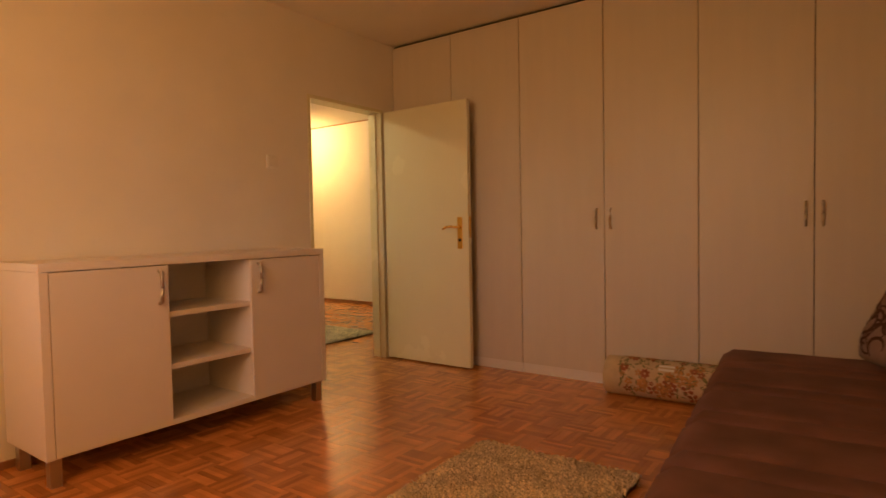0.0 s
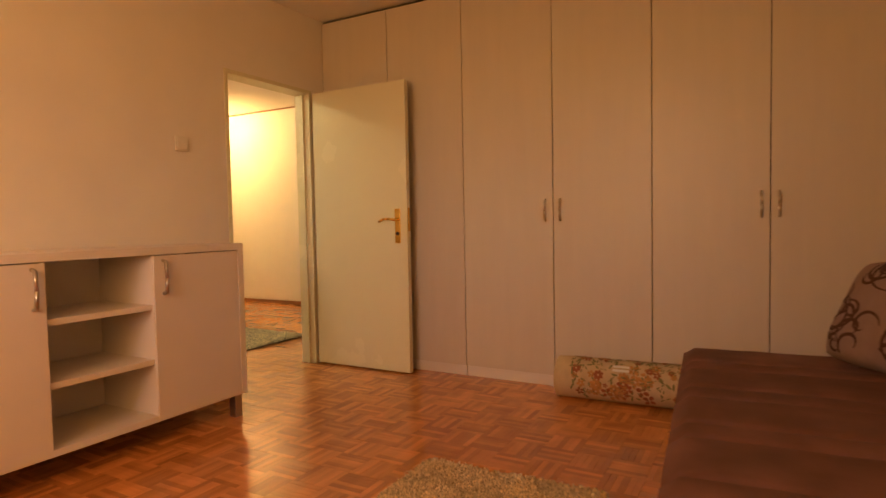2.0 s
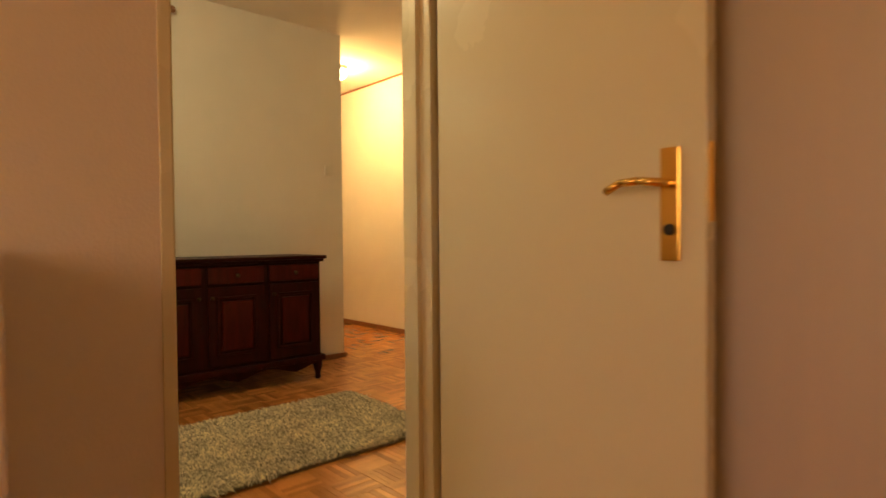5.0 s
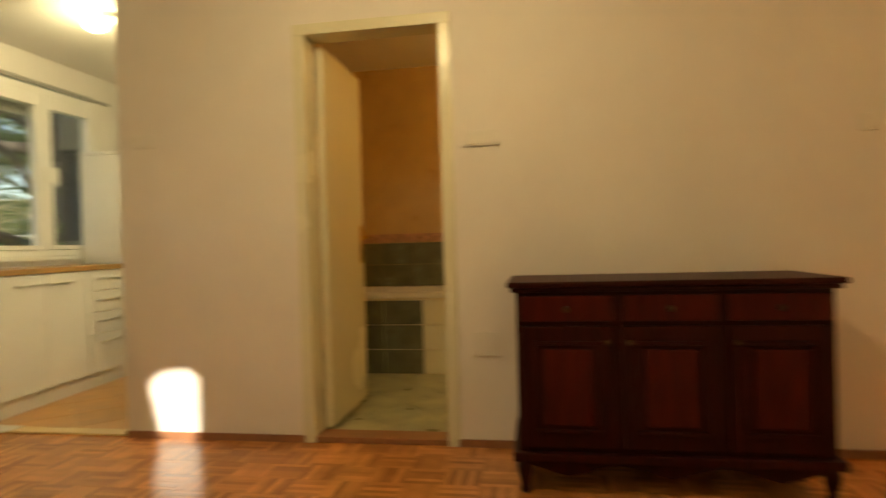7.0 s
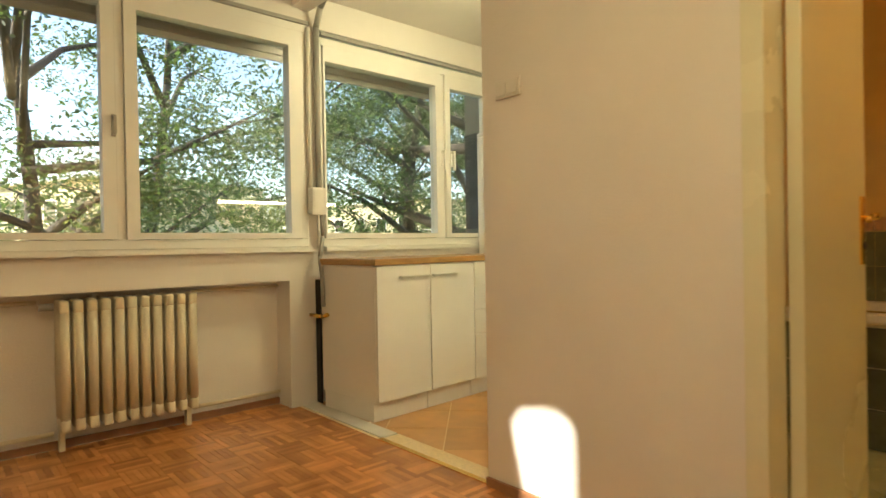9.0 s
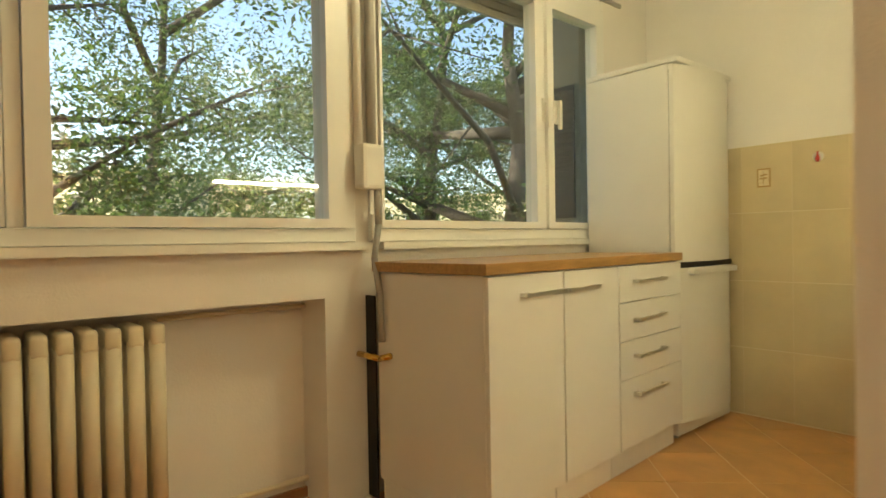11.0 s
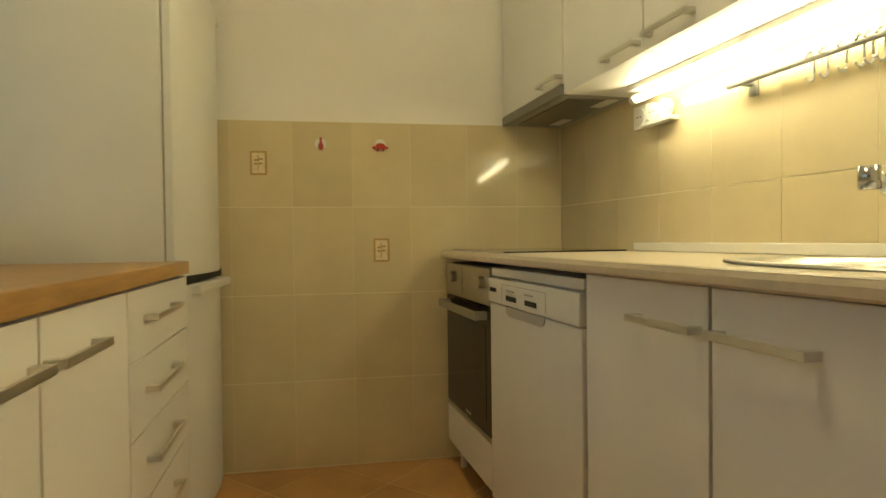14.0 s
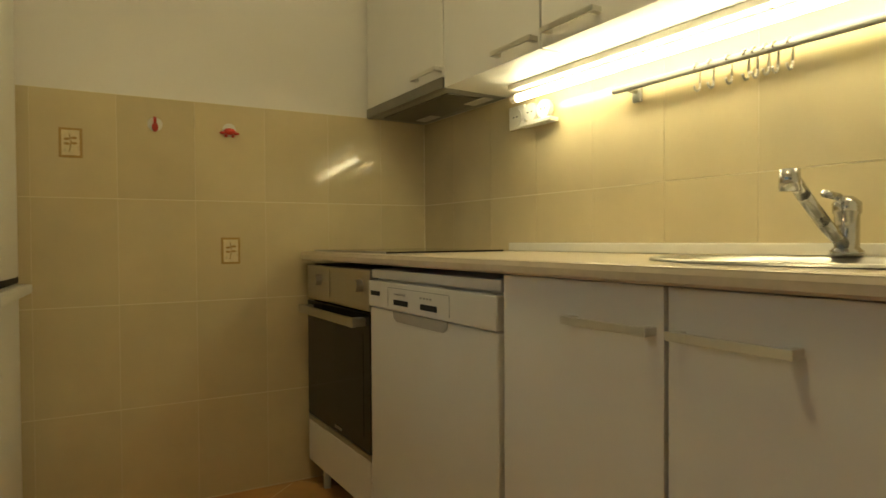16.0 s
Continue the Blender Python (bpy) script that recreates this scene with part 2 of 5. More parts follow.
def structure(name, boxes, material, label):
    bm = bmesh.new()
    for b in boxes:
        box(bm, *b)
    return solid(name, bm, material, label, name.split("_")[0], kind="structure")


# ---- plan ----
XW = -4.20         # inner face of the outer wall
YB0, YB1 = 0.0, 0.12       # wall between bedroom and living room
YH0, YH1 = 2.672, 2.79     # wall with the bathroom door
YK = 4.905          # kitchen end wall
XKE = -2.197       # kitchen wall behind the counter
XHALL = 2.22       # far wall of the hall
DL, DR, DH = -0.925, -0.134, 2.02     # bedroom doorway
BL, BR, BH = -1.515, -0.825, 2.075   # bathroom doorway
YS = -3.78         # bedroom wall behind the sofa

# floors
structure("floor_bedroom", [(XW, 0.7, YS, YB0, -0.1, -0.006)], PBASE, "reddish oak mosaic parquet floor, worn and glossy")
structure("floor_living", [(XW, XHALL, YB0, YH0, -0.1, -0.006), (1.21, XHALL, YH0, 6.2, -0.1, -0.006)], PBASE, "reddish oak mosaic parquet floor of living room and hall")
structure("floor_kitchen", [(-4.35, -2.1, YH0, YK, -0.1, -0.0012)], GROUT, "orange terracotta tiles laid diagonally with pale joints")
structure("floor_bathroom", [(-2.1, 1.1, YH0, 5.0, -0.1, -0.006)], GROUT, "green marbled bathroom floor tiles")
# ceilings
structure("ceiling_bedroom", [(-4.5, 0.75, YS - .1, YB0 + .06, CEIL, CEIL + .15)], CEILM, "white painted bedroom ceiling")
structure("ceiling_living", [(-4.5, XHALL + .1, YB0 + .06, YH0 + .05, CEIL, CEIL + .15), (1.15, XHALL + .1, YH0 + .05, 6.3, CEIL, CEIL + .15)], CEILM, "white painted ceiling of living room and hall")
structure("ceiling_kitchen", [(-4.5, -2.15, YH0 + .05, 5.0, CEIL, CEIL + .15)], CEILM, "white painted kitchen ceiling")
structure("ceiling_bathroom", [(-2.15, 1.15, YH0 + .05, 5.05, CEIL, CEIL + .15)], CEILM, "white bathroom ceiling")
# walls
structure("wall_bedroom_north", [(XW, DL, YB0, YB1, 0, CEIL), (DR, XHALL, YB0, YB1, 0, CEIL), (DL, DR, YB0, YB1, DH, CEIL)], WALL, "white painted wall with the bedroom doorway")
structure("wall_bedroom_south", [(-4.5, 0.75, YS - .12, YS, 0, CEIL)], WALL, "white painted wall behind the sofa")
structure("wall_bedroom_east", [(0.65, 0.75, YS, YB0, 0, CEIL)], WALL, "white wall behind the wardrobe")
structure("wall_bedroom_west", [(-4.5, XW, YS, -2.6, 0, CEIL), (-4.5, XW, -.8, -.25, 0, CEIL), (-4.28, XW, -.25, YB1, 0, CEIL), (-4.5, -4.281, -.25, YB1, 0, .97), (-4.5, XW, -2.6, -.8, 0, 1.0), (-4.5, XW, -2.6, -.8, 2.3, CEIL)], WALL, "white outer wall with the bedroom window")
structure("wall_hall_side", [(-2.583, BL - .05, YH0, YH1, 0, CEIL), (BR + .05, 1.195, YH0, YH1, 0, CEIL), (BL - .05, BR + .05, YH0, YH1, BH + .04, CEIL)], WALL, "white painted wall with the bathroom doorway")
structure("wall_hall_west", [(1.10, 1.195, YH1, 6.2, 0, CEIL)], WALL, "white painted hall wall")
structure("wall_hall_east", [(XHALL, XHALL + .1, YB0, 6.2, 0, CEIL)], WALL, "white painted hall wall in warm lamp light")
structure("wall_hall_end", [(1.10, XHALL + .1, 6.2, 6.3, 0, CEIL)], WALL, "white painted hall end wall")
structure("wall_kitchen_end", [(-4.5, -2.1, YK, YK + .1, 0, CEIL)], WALL, "white wall above cream kitchen tiles")
structure("wall_kitchen_side", [(XKE, -2.08, YH1, YK, 0, CEIL)], WALL, "white wall behind the kitchen counter")
structure("wall_bathroom_back", [(-2.08, 1.1, 4.9, 5.0, 0, CEIL)], BORANGE, "ochre tiled bathroom wall")
structure("wall_bathroom_west", [(-2.08, -2.06, YH1, 4.9, 0, CEIL)], BORANGE, "ochre tiled bathroom side wall")
# outer wall of living room and kitchen: parapet with radiator niche, lintel, piers
WB, WT = 0.985, 2.36       # bottom and top of the windows
structure("wall_living_west", [
    (-4.38, XW, YB1, 2.62, 0.78, WB), (-4.50, -4.38, YB1, 2.62, 0, WB),
    (-4.50, XW, 2.62, 2.80, 0, WB), (-4.50, XW, 2.80, YK, 0, WB),
    (-4.50, XW, YB1, YK, WT, CEIL),
    (-4.214, XW, YB1, 0.182, WB, WT), (-4.214, XW, 0.55, 0.72, WB, WT),
    (-4.50, XW, 2.752, 2.815, WB, WT), (-4.28, XW, 4.42, YK, WB, WT)], WALL, "white outer wall with radiator niche under the windows")
bm = bmesh.new()         # unseen wall round a made-up narrow opening, cut to shape the sun patch
ya_ = [0.182 + 0.368 * k / 12 for k in range(13)]
for a, b in zip(ya_, ya_[1:]):
    for side in (0, 1):
        lo_, hi_ = [], []
        for y in (a, b):
            low = float(np.interp(y, (.182, .47, .51, .55), (1.475, 1.325, 1.447, 1.555)))
            top = float(np.interp(y, (.182, .23, .364, .488, .55), (1.80, 1.835, 1.756, 1.66, 1.56)))
            lo_.append(WB if side == 0 else top)
            hi_.append(low if side == 0 else WT)
        vs = [bm.verts.new((x, y, z)) for x in (-4.214, XW) for y, z in ((a, lo_[0]), (b, lo_[1]), (b, hi_[1]), (a, hi_[0]))]
        for q in ((0, 1, 2, 3), (7, 6, 5, 4), (0, 4, 5, 1), (1, 5, 6, 2), (2, 6, 7, 3), (3, 7, 4, 0)):
            bm.faces.new([vs[i] for i in q])
solid("wall_sun_patch_mask", bm, WALL, "unseen outer wall with a made-up opening that shapes the sun patch", "wall", kind="structure")
# unseen screens, added only to block the sun from the windows
structure("wall_outer_fin", [(-8.6, -4.285, 0.675, 0.715, -3, 7.0)], OLIVE, "unseen grey screen added to keep sun off the windows")
structure("wall_outer_fin_2", [(-6.5, -4.5, -2.75, -2.65, -3, 7.0)], OLIVE, "unseen grey screen added to keep sun off the bedroom window")
structure("beam", [(XW, -2.57, YH0, YH1, 2.46, CEIL)], CEILM, "white ceiling beam between living room and kitchen")

# skirting
structure("baseboard_living", [(-2.583, BL - .05, YH0 - .014, YH0 - .001, 0, .035), (BR + .05, 1.195, YH0 - .014, YH0 - .001, 0, .035), (XHALL - .014, XHALL - .001, YB1, 6.2, 0, .045),
                               (1.21, 1.224, YH0, 6.2, 0, .035), (-4.376, -4.362, YB1, 2.62, 0, .04), (-4.20, DL - .08, YB1 + .001, YB1 + .014, 0, .035)], SKIRT, "low brown wooden skirting strip")
structure("baseboard_bedroom", [(XW, DL - .02, -.014, -.001, 0, .035)], SKIRT, "low brown wooden skirting strip in the bedroom")
structure("trim_hall", [(XHALL - .012, XHALL - .001, YB1, 6.2, CEIL - .018, CEIL - .002)], SKIRT, "thin dark line at the hall ceiling")
structure("trim_window_top", [(XW + .001, XW + .014, .2, 2.78, WT + .005, WT + .028), (XW + .001, XW + .014, 2.86, 4.6, WT - .035, WT - .012)], GREYP, "grey curtain rail strip above the windows")


# ---- doors ----
def door_leaf(parent, x0, x1, y0, y1, z1, material):
    return part("leaf", B(x0, x1, y0, y1, 0.012, z1, bevel=0.003), material, parent)


def lever(parent, at, face, along, material):
    """Lever handle on a long plate. face: +1 or -1 along x, along: way of the lever in y."""
    x, y, z = at
    p = part("handle_plate", B(min(x, x + face * .008), max(x, x + face * .008), y - .021, y + .021, z - .16, z + .075, bevel=0.003), material, parent, "polished brass plate")
    bm = pipe(bmesh.new(), [(x, y, z), (x + face * .05, y, z), (x + face * .055, y + along * .045, z + .006), (x + face * .05, y + along * .09, z + .004), (x + face * .048, y + along * .125, z - .012)], .009, 10)
    part("lever", bm, material, p, "curved brass lever", smooth=True)
    bm = tube(bmesh.new(), (x + face * .007, y, z - .095), (x + face * .013, y, z - .095), .012, seg=14)
    part("keyhole", bm, DARK, p)


d = thing("door_1", (-.15, -.02, 0), "open cream gloss-painted bedroom door with brass lever handle", "door")
tagged(d, kind="structure")
leaf = door_leaf(d, -.148, -.108, -.825, -.022, 1.995, DOORP)
lever(d, (-.148, -.752, 1.06), -1, 1, BRASS)
lever(d, (-.108, -.752, 1.06), 1, 1, BRASS)
part("latch", B(-.136, -.120, -.829, -.825, .98, 1.14), BRASS, d)
for z in (.25, 1.75):
    part("hinge", tube(bmesh.new(), (-.102, -.016, z - .045), (-.102, -.016, z + .045), .008), BRASS, d)
f = thing("door_frame_1", (-.54, .06, 0), "cream painted bedroom door frame in the wall", "door frame")
tagged(f, kind="structure")
part("jamb", B(DR - .028, DR, -.004, YB1 + .012, 0, DH - .001, bevel=.003), DOORP, f)
part("jamb", B(DL, DL + .028, -.004, YB1 + .012, 0, DH - .001, bevel=.003), DOORP, f)
part("lintel", B(DL + .0285, DR - .0285, -.004, YB1 + .012, DH - .028, DH - .001, bevel=.003), DOORP, f)
for x0, x1 in ((DL - .055, DL), (DR, DR + .055)):
    part("architrave", B(x0, x1, YB1 + .001, YB1 + .014, 0, DH + .055, bevel=.003), DOORP, f)
part("architrave", B(DL, DR, YB1 + .001, YB1 + .014, DH, DH + .055, bevel=.003), DOORP, f)
part("stop", B(DR - .044, DR - .028, .045, .065, 0, DH - .028), DOORP, f)
part("stop", B(DL + .028, DL + .044, .045, .065, 0, DH - .028), DOORP, f)

f = thing("door_frame_2", (-1.16, 2.74, 0), "cream painted bathroom door frame with a brown sill", "door frame")
tagged(f, kind="structure")
for x0, x1 in ((BL - .06, BL), (BR, BR + .06)):
    part("jamb", B(x0, x1, YH0 - .014, YH1 + .012, 0, BH, bevel=.003), DOORP, f)
part("lintel", B(BL - .06, BR + .06, YH0 - .014, YH1 + .012, BH, BH + .055, bevel=.003), DOORP, f)
part("threshold", B(BL, BR, YH0 - .004, YH1 + .01, 0, .028, bevel=.004), SKIRT, f, "brown wooden threshold")
d = thing("door_2", (BL, YH1, 0), "cream bathroom door standing open inwards", "door")
tagged(d, kind="structure")
part("leaf", B(BL + .005, BL + .045, YH1 + .015, YH1 + .66, .035, BH - .015, bevel=.003), DOORP, d)
lever(d, (BL + .045, YH1 + .60, 1.05), 1, -1, BRASS)


# ---- windows ----
def window(name, y0, y1, z0, z1, panes, label):
    w = thing(name, (XW - .03, (y0 + y1) / 2, z0), label, "window")
    tagged(w, kind="structure")
    xi, xo = XW + .012, XW - .058
    part("frame_bottom", B(xo, xi, y0, y1, z0, z0 + .05, bevel=.004), WHITEP, w)
    part("frame_top", B(xo, xi, y0, y1, z1 - .05, z1, bevel=.004), WHITEP, w)
    edges = [y0] + [(a[1] + b[0]) / 2 for a, b in zip(panes, panes[1:])] + [y1]
    part("frame_side", B(xo, xi, y0, y0 + .045, z0 + .05, z1 - .05, bevel=.004), WHITEP, w)
    part("frame_side", B(xo, xi, y1 - .045, y1, z0 + .05, z1 - .05, bevel=.004), WHITEP, w)
    for e in edges[1:-1]:
        part("mullion", B(xo, xi - .006, e - .02, e + .02, z0 + .05, z1 - .05, bevel=.004), WHITEP, w)
    for (a, b), e0, e1 in zip(panes, edges, edges[1:]):
        c0 = e0 + (.045 if e0 == y0 else .02) + .003
        c1 = e1 - (.045 if e1 == y1 else .02) - .003
        zb, zt, g0, g1 = z0 + .053, z1 - .053, z0 + .085, z1 - .15
        bm = bmesh.new()
        xs = (XW - .05, XW + .024)
        box(bm, *xs, c0, a, zb, zt), box(bm, *xs, b, c1, zb, zt), box(bm, *xs, a, b, zb, g0), box(bm, *xs, a, b, g1, zt)
        s = part("sash", bm, WHITEP, w)
        p = part("pane", B(XW - .018, XW - .012, a - .004, b + .004, g0 - .004, g1 + .004), GLASS, s, "clear glass pane")
        p.visible_shadow = False
    return w


w = window("window_1", 0.72, 2.75, WB, WT, [(0.83, 1.625), (1.79, 2.63)], "white wooden living room window with two casements")
bm = B(XW + .024, XW + .034, 1.665, 1.685, 1.55, 1.66, bevel=.003)
box(bm, XW + .034, XW + .06, 1.668, 1.682, 1.63, 1.65), box(bm, XW + .05, XW + .062, 1.668, 1.682, 1.56, 1.65)
part("handle", bm, GREYP, w, "grey window handle")
w = window("window_2", 2.817, 4.42, WB, WT - .05, [(2.878, 3.805), (3.945, 4.33)], "white wooden kitchen window with casement and narrow side pane")
for y in (3.86, 3.95):
    bm = B(XW + .024, XW + .034, y - .014, y + .014, 1.57, 1.69, bevel=.003)
    box(bm, XW + .034, XW + .062, y - .008, y + .008, 1.665, 1.685), box(bm, XW + .052, XW + .066, y - .009, y + .009, 1.54, 1.685)
    part("handle", bm, LIGHTP, w, "white window handle")
structure("window_sill_1", [(XW - .02, XW + .05, 0.7, 2.79, WB - .03, WB - .002)], WHITEP, "white painted window sill over the radiator")
structure("window_sill_2", [(XW - .02, XW + .04, 2.86, 4.5, WB - .03, WB - .002)], WHITEP, "white painted kitchen window sill")

# ---- bedroom: wardrobe ----
seams = [-.004, -.59, -1.18, -1.795, -2.375, -2.96, -3.54]
for i in range(3):
    ya, yb = seams[2 * i], seams[2 * i + 2]
    w = thing("wardrobe", (.3, (ya + yb) / 2, 0), "tall beige built-in wardrobe unit with two closed doors", "wardrobe", "wardrobe units along the wall")
    part("body", B(.022, .60, yb + .003, ya - .003, .07, CEIL - .02), WARD, w)
    part("plinth", B(.012, .05, yb + .003, ya - .003, 0, .068), LAMIN, w, "white plinth board")
    for k in range(2):
        y1, y0 = seams[2 * i + k], seams[2 * i + k + 1]
        dd = part("door", B(0, .02, y0 + .0025, y1 - .0025, .0715, CEIL - .022, bevel=.0015), WARD, w)
        for y in {(1, 0): (-1.745,), (1, 1): (-1.84,), (2, 0): (-2.92,), (2, 1): (-3.0,)}.get((i, k), ()):
            bm = pipe(bmesh.new(), [(-.001, y, 1.035), (-.022, y, 1.045), (-.026, y, 1.10), (-.022, y, 1.155), (-.001, y, 1.165)], .007, 8)
            part("handle", bm, SATIN, dd, "slim satin metal bow handle", smooth=True)
    # thin black sheet gives the door joints their shade
    part("gap", B(.021, .0216, yb + .002, ya - .002, .07, CEIL - .004), DARK, w, "dark sheet painting the shade in the door joints")
structure("trim_wardrobe", [(0, .04, -3.779, -3.5435, 0, CEIL - .004)], WARD, "beige filler strip beside the wardrobe")

# ---- bedroom: low white sideboard ----
SX0, SX1, SF, SBK, SZ0, SZ1 = -2.775, -1.235, -.455, -.02, .125, .945
s = thing("sideboard", (-2.0, -.24, 0), "white laminate sideboard with two doors and open shelves", "sideboard")
part("top", B(SX0, SX1, SF - .004, SBK, SZ1 - .035, SZ1, bevel=.002), LAMIN, s)
part("side_panel", B(SX0, SX0 + .035, SF - .004, SBK, SZ0, SZ1 - .036, bevel=.002), LAMIN, s)
part("side_panel", B(SX1 - .035, SX1, SF - .004, SBK, SZ0, SZ1 - .036, bevel=.002), LAMIN, s)
part("bottom", B(SX0 + .036, SX1 - .036, SF + .002, SBK, SZ0, SZ0 + .028), LAMIN, s)
part("back_panel", B(SX0 + .036, SX1 - .036, SBK - .008, SBK, SZ0 + .03, SZ1 - .036), LAMIN, s)
for x in (-2.245, -1.765):
    part("divider", B(x, x + .02, SF + .004, SBK - .01, SZ0 + .029, SZ1 - .037), LAMIN, s)
for z in (.395, .652):
    part("shelf", B(-2.224, -1.766, SF + .012, SBK - .01, z, z + .026, bevel=.002), LAMIN, s)
for x0, x1, hx in ((SX0 + .037, -2.228, -2.275), (-1.762, SX1 - .037, -1.715)):
    dd = part("door", B(x0, x1, SF - .002, SF + .016, SZ0 + .004, SZ1 - .04, bevel=.0015), LAMIN, s)
    bm = pipe(bmesh.new(), [(hx, SF - .002, .725), (hx, SF - .026, .733), (hx, SF - .032, .80), (hx, SF - .026, .875), (hx, SF - .002, .882)], .0085, 8)
    part("handle", bm, STEEL, dd, "satin metal bow handle", smooth=True)
for x in (SX0 + .02, SX1 - .065):
    for y in (SF + .02, SBK - .08):
        part("leg", B(x, x + .045, y, y + .045, 0, SZ0 - .001, bevel=.002), STEEL, s, "square metal leg")


def switch(at, w, h, label, keys=1, vertical=False):
    """Wall plate on a wall that faces -y."""
    x, y, z = at
    s = thing("light_switch" if keys else "cover_plate", at, label, "switch" if keys else "cover plate")
    part("plate", B(x - w / 2, x + w / 2, y - .010, y, z - h / 2, z + h / 2, bevel=.003), LIGHTP, s)
    for i in range(keys):
        a = x - w / 2 + .008 + (w - .016) * i / keys
        b = a + (w - .016) / keys - .003
        part("rocker", B(a, b, y - .015, y - .010, z - h / 2 + .01, z + h / 2 - .01, bevel=.002), LIGHTP, s)


switch((-1.245, -.001, 1.515), .085, .085, "white square light switch on the bedroom wall", 1)
switch((-.624, YH0 - .001, 1.505), .16, .075, "wide white light switch beside the bathroom door", 3)
switch((-.63, YH0 - .001, .505), .13, .115, "white blank cover plate low on the wall", 0)
switch((-2.44, YH0 - .001, 1.585), .13, .07, "double white light switch near the kitchen", 2)
switch((1.073, YH0 - .001, 1.48), .075, .075, "small white socket plate at the hall corner", 1)

# ---- bedroom: sofa bed, cushions, rolled rug, shag rug ----
ANG = radians(4.5)


def turned(bm, piv, ang):
    bmesh.ops.rotate(bm, cent=piv, matrix=Matrix.Rotation(ang, 3, 'Z'), verts=bm.verts)
    return bm


PIV = (-.5, -2.6, 0)
s = thing("sofa_bed", (-1.5, -3.1, 0), "brown microfibre sofa bed with stitched seat panels", "sofa")
part("base", turned(B(-2.45, -.54, -3.42, -2.66, .06, .26, bevel=.02), PIV, ANG), SOFA, s)


SEAMS = (.05, .19, .255, .395, .46, .60, .665, .81, .875)


def quilt(x0, x1, y0, y1, z0, z1, cols, rnd=.035):
    """Padded slab whose top sinks at the seams between its panels."""
    bm = bmesh.new()
    nx, ny = cols * 40, 18
    grid = []
    for i in range(nx + 1):
        u = i / nx
        row = []
        for j in range(ny + 1):
            v = j / ny
            ex = min(1, (min(u, 1 - u) * (x1 - x0)) / rnd)
            ey = min(1, (min(v, 1 - v) * (y1 - y0)) / rnd)
            edge = math.sqrt(max(0, 1 - (1 - ex) ** 2)) * math.sqrt(max(0, 1 - (1 - ey) ** 2))
            near_ = min(abs(u - c_) for c_ in SEAMS) * (x1 - x0)
            dip = .020 * math.exp(-near_ / .010) + .006 * math.exp(-near_ / .05)
            wob = .005 * noise.noise((u * 9, v * 6, 3.1))
            row.append(bm.verts.new((x0 + u * (x1 - x0), y0 + v * (y1 - y0), z1 - rnd * (1 - edge) - dip + wob)))
        grid.append(row)
    for i in range(nx):
        for j in range(ny):
            bm.faces.new((grid[i][j], grid[i + 1][j], grid[i + 1][j + 1], grid[i][j + 1]))
    rim = [grid[i][0] for i in range(nx + 1)] + [grid[nx][j] for j in range(1, ny + 1)] + [grid[i][ny] for i in range(nx - 1, -1, -1)] + [grid[0][j] for j in range(ny - 1, 0, -1)]
    low = [bm.verts.new((v.co.x, v.co.y, z0)) for v in rim]
    for i in range(len(rim)):
        k = (i + 1) % len(rim)
        bm.faces.new((rim[i], low[i], low[k], rim[k]))
    bm.faces.new(low)
    return bm


seat = part("seat", turned(quilt(-2.50, -.5, -3.42, -2.60, .262, .425, 7), PIV, ANG), SOFA, s, "quilted brown seat with stitched seams", smooth=True)
for c_ in SEAMS:
    x = -2.50 + 2.0 * c_
    part("seam", turned(tube(bmesh.new(), (x, -3.37, .4055), (x, -2.645, .4055), .0035, seg=6), PIV, ANG), SCROLL, seat, "dark stitched seam")
for x in (-2.35, -.65):
    for y in (-3.3, -2.75):
        part("leg", turned(tube(bmesh.new(), (x, y, 0), (x, y, .062), .022), PIV, ANG), DARK, s)


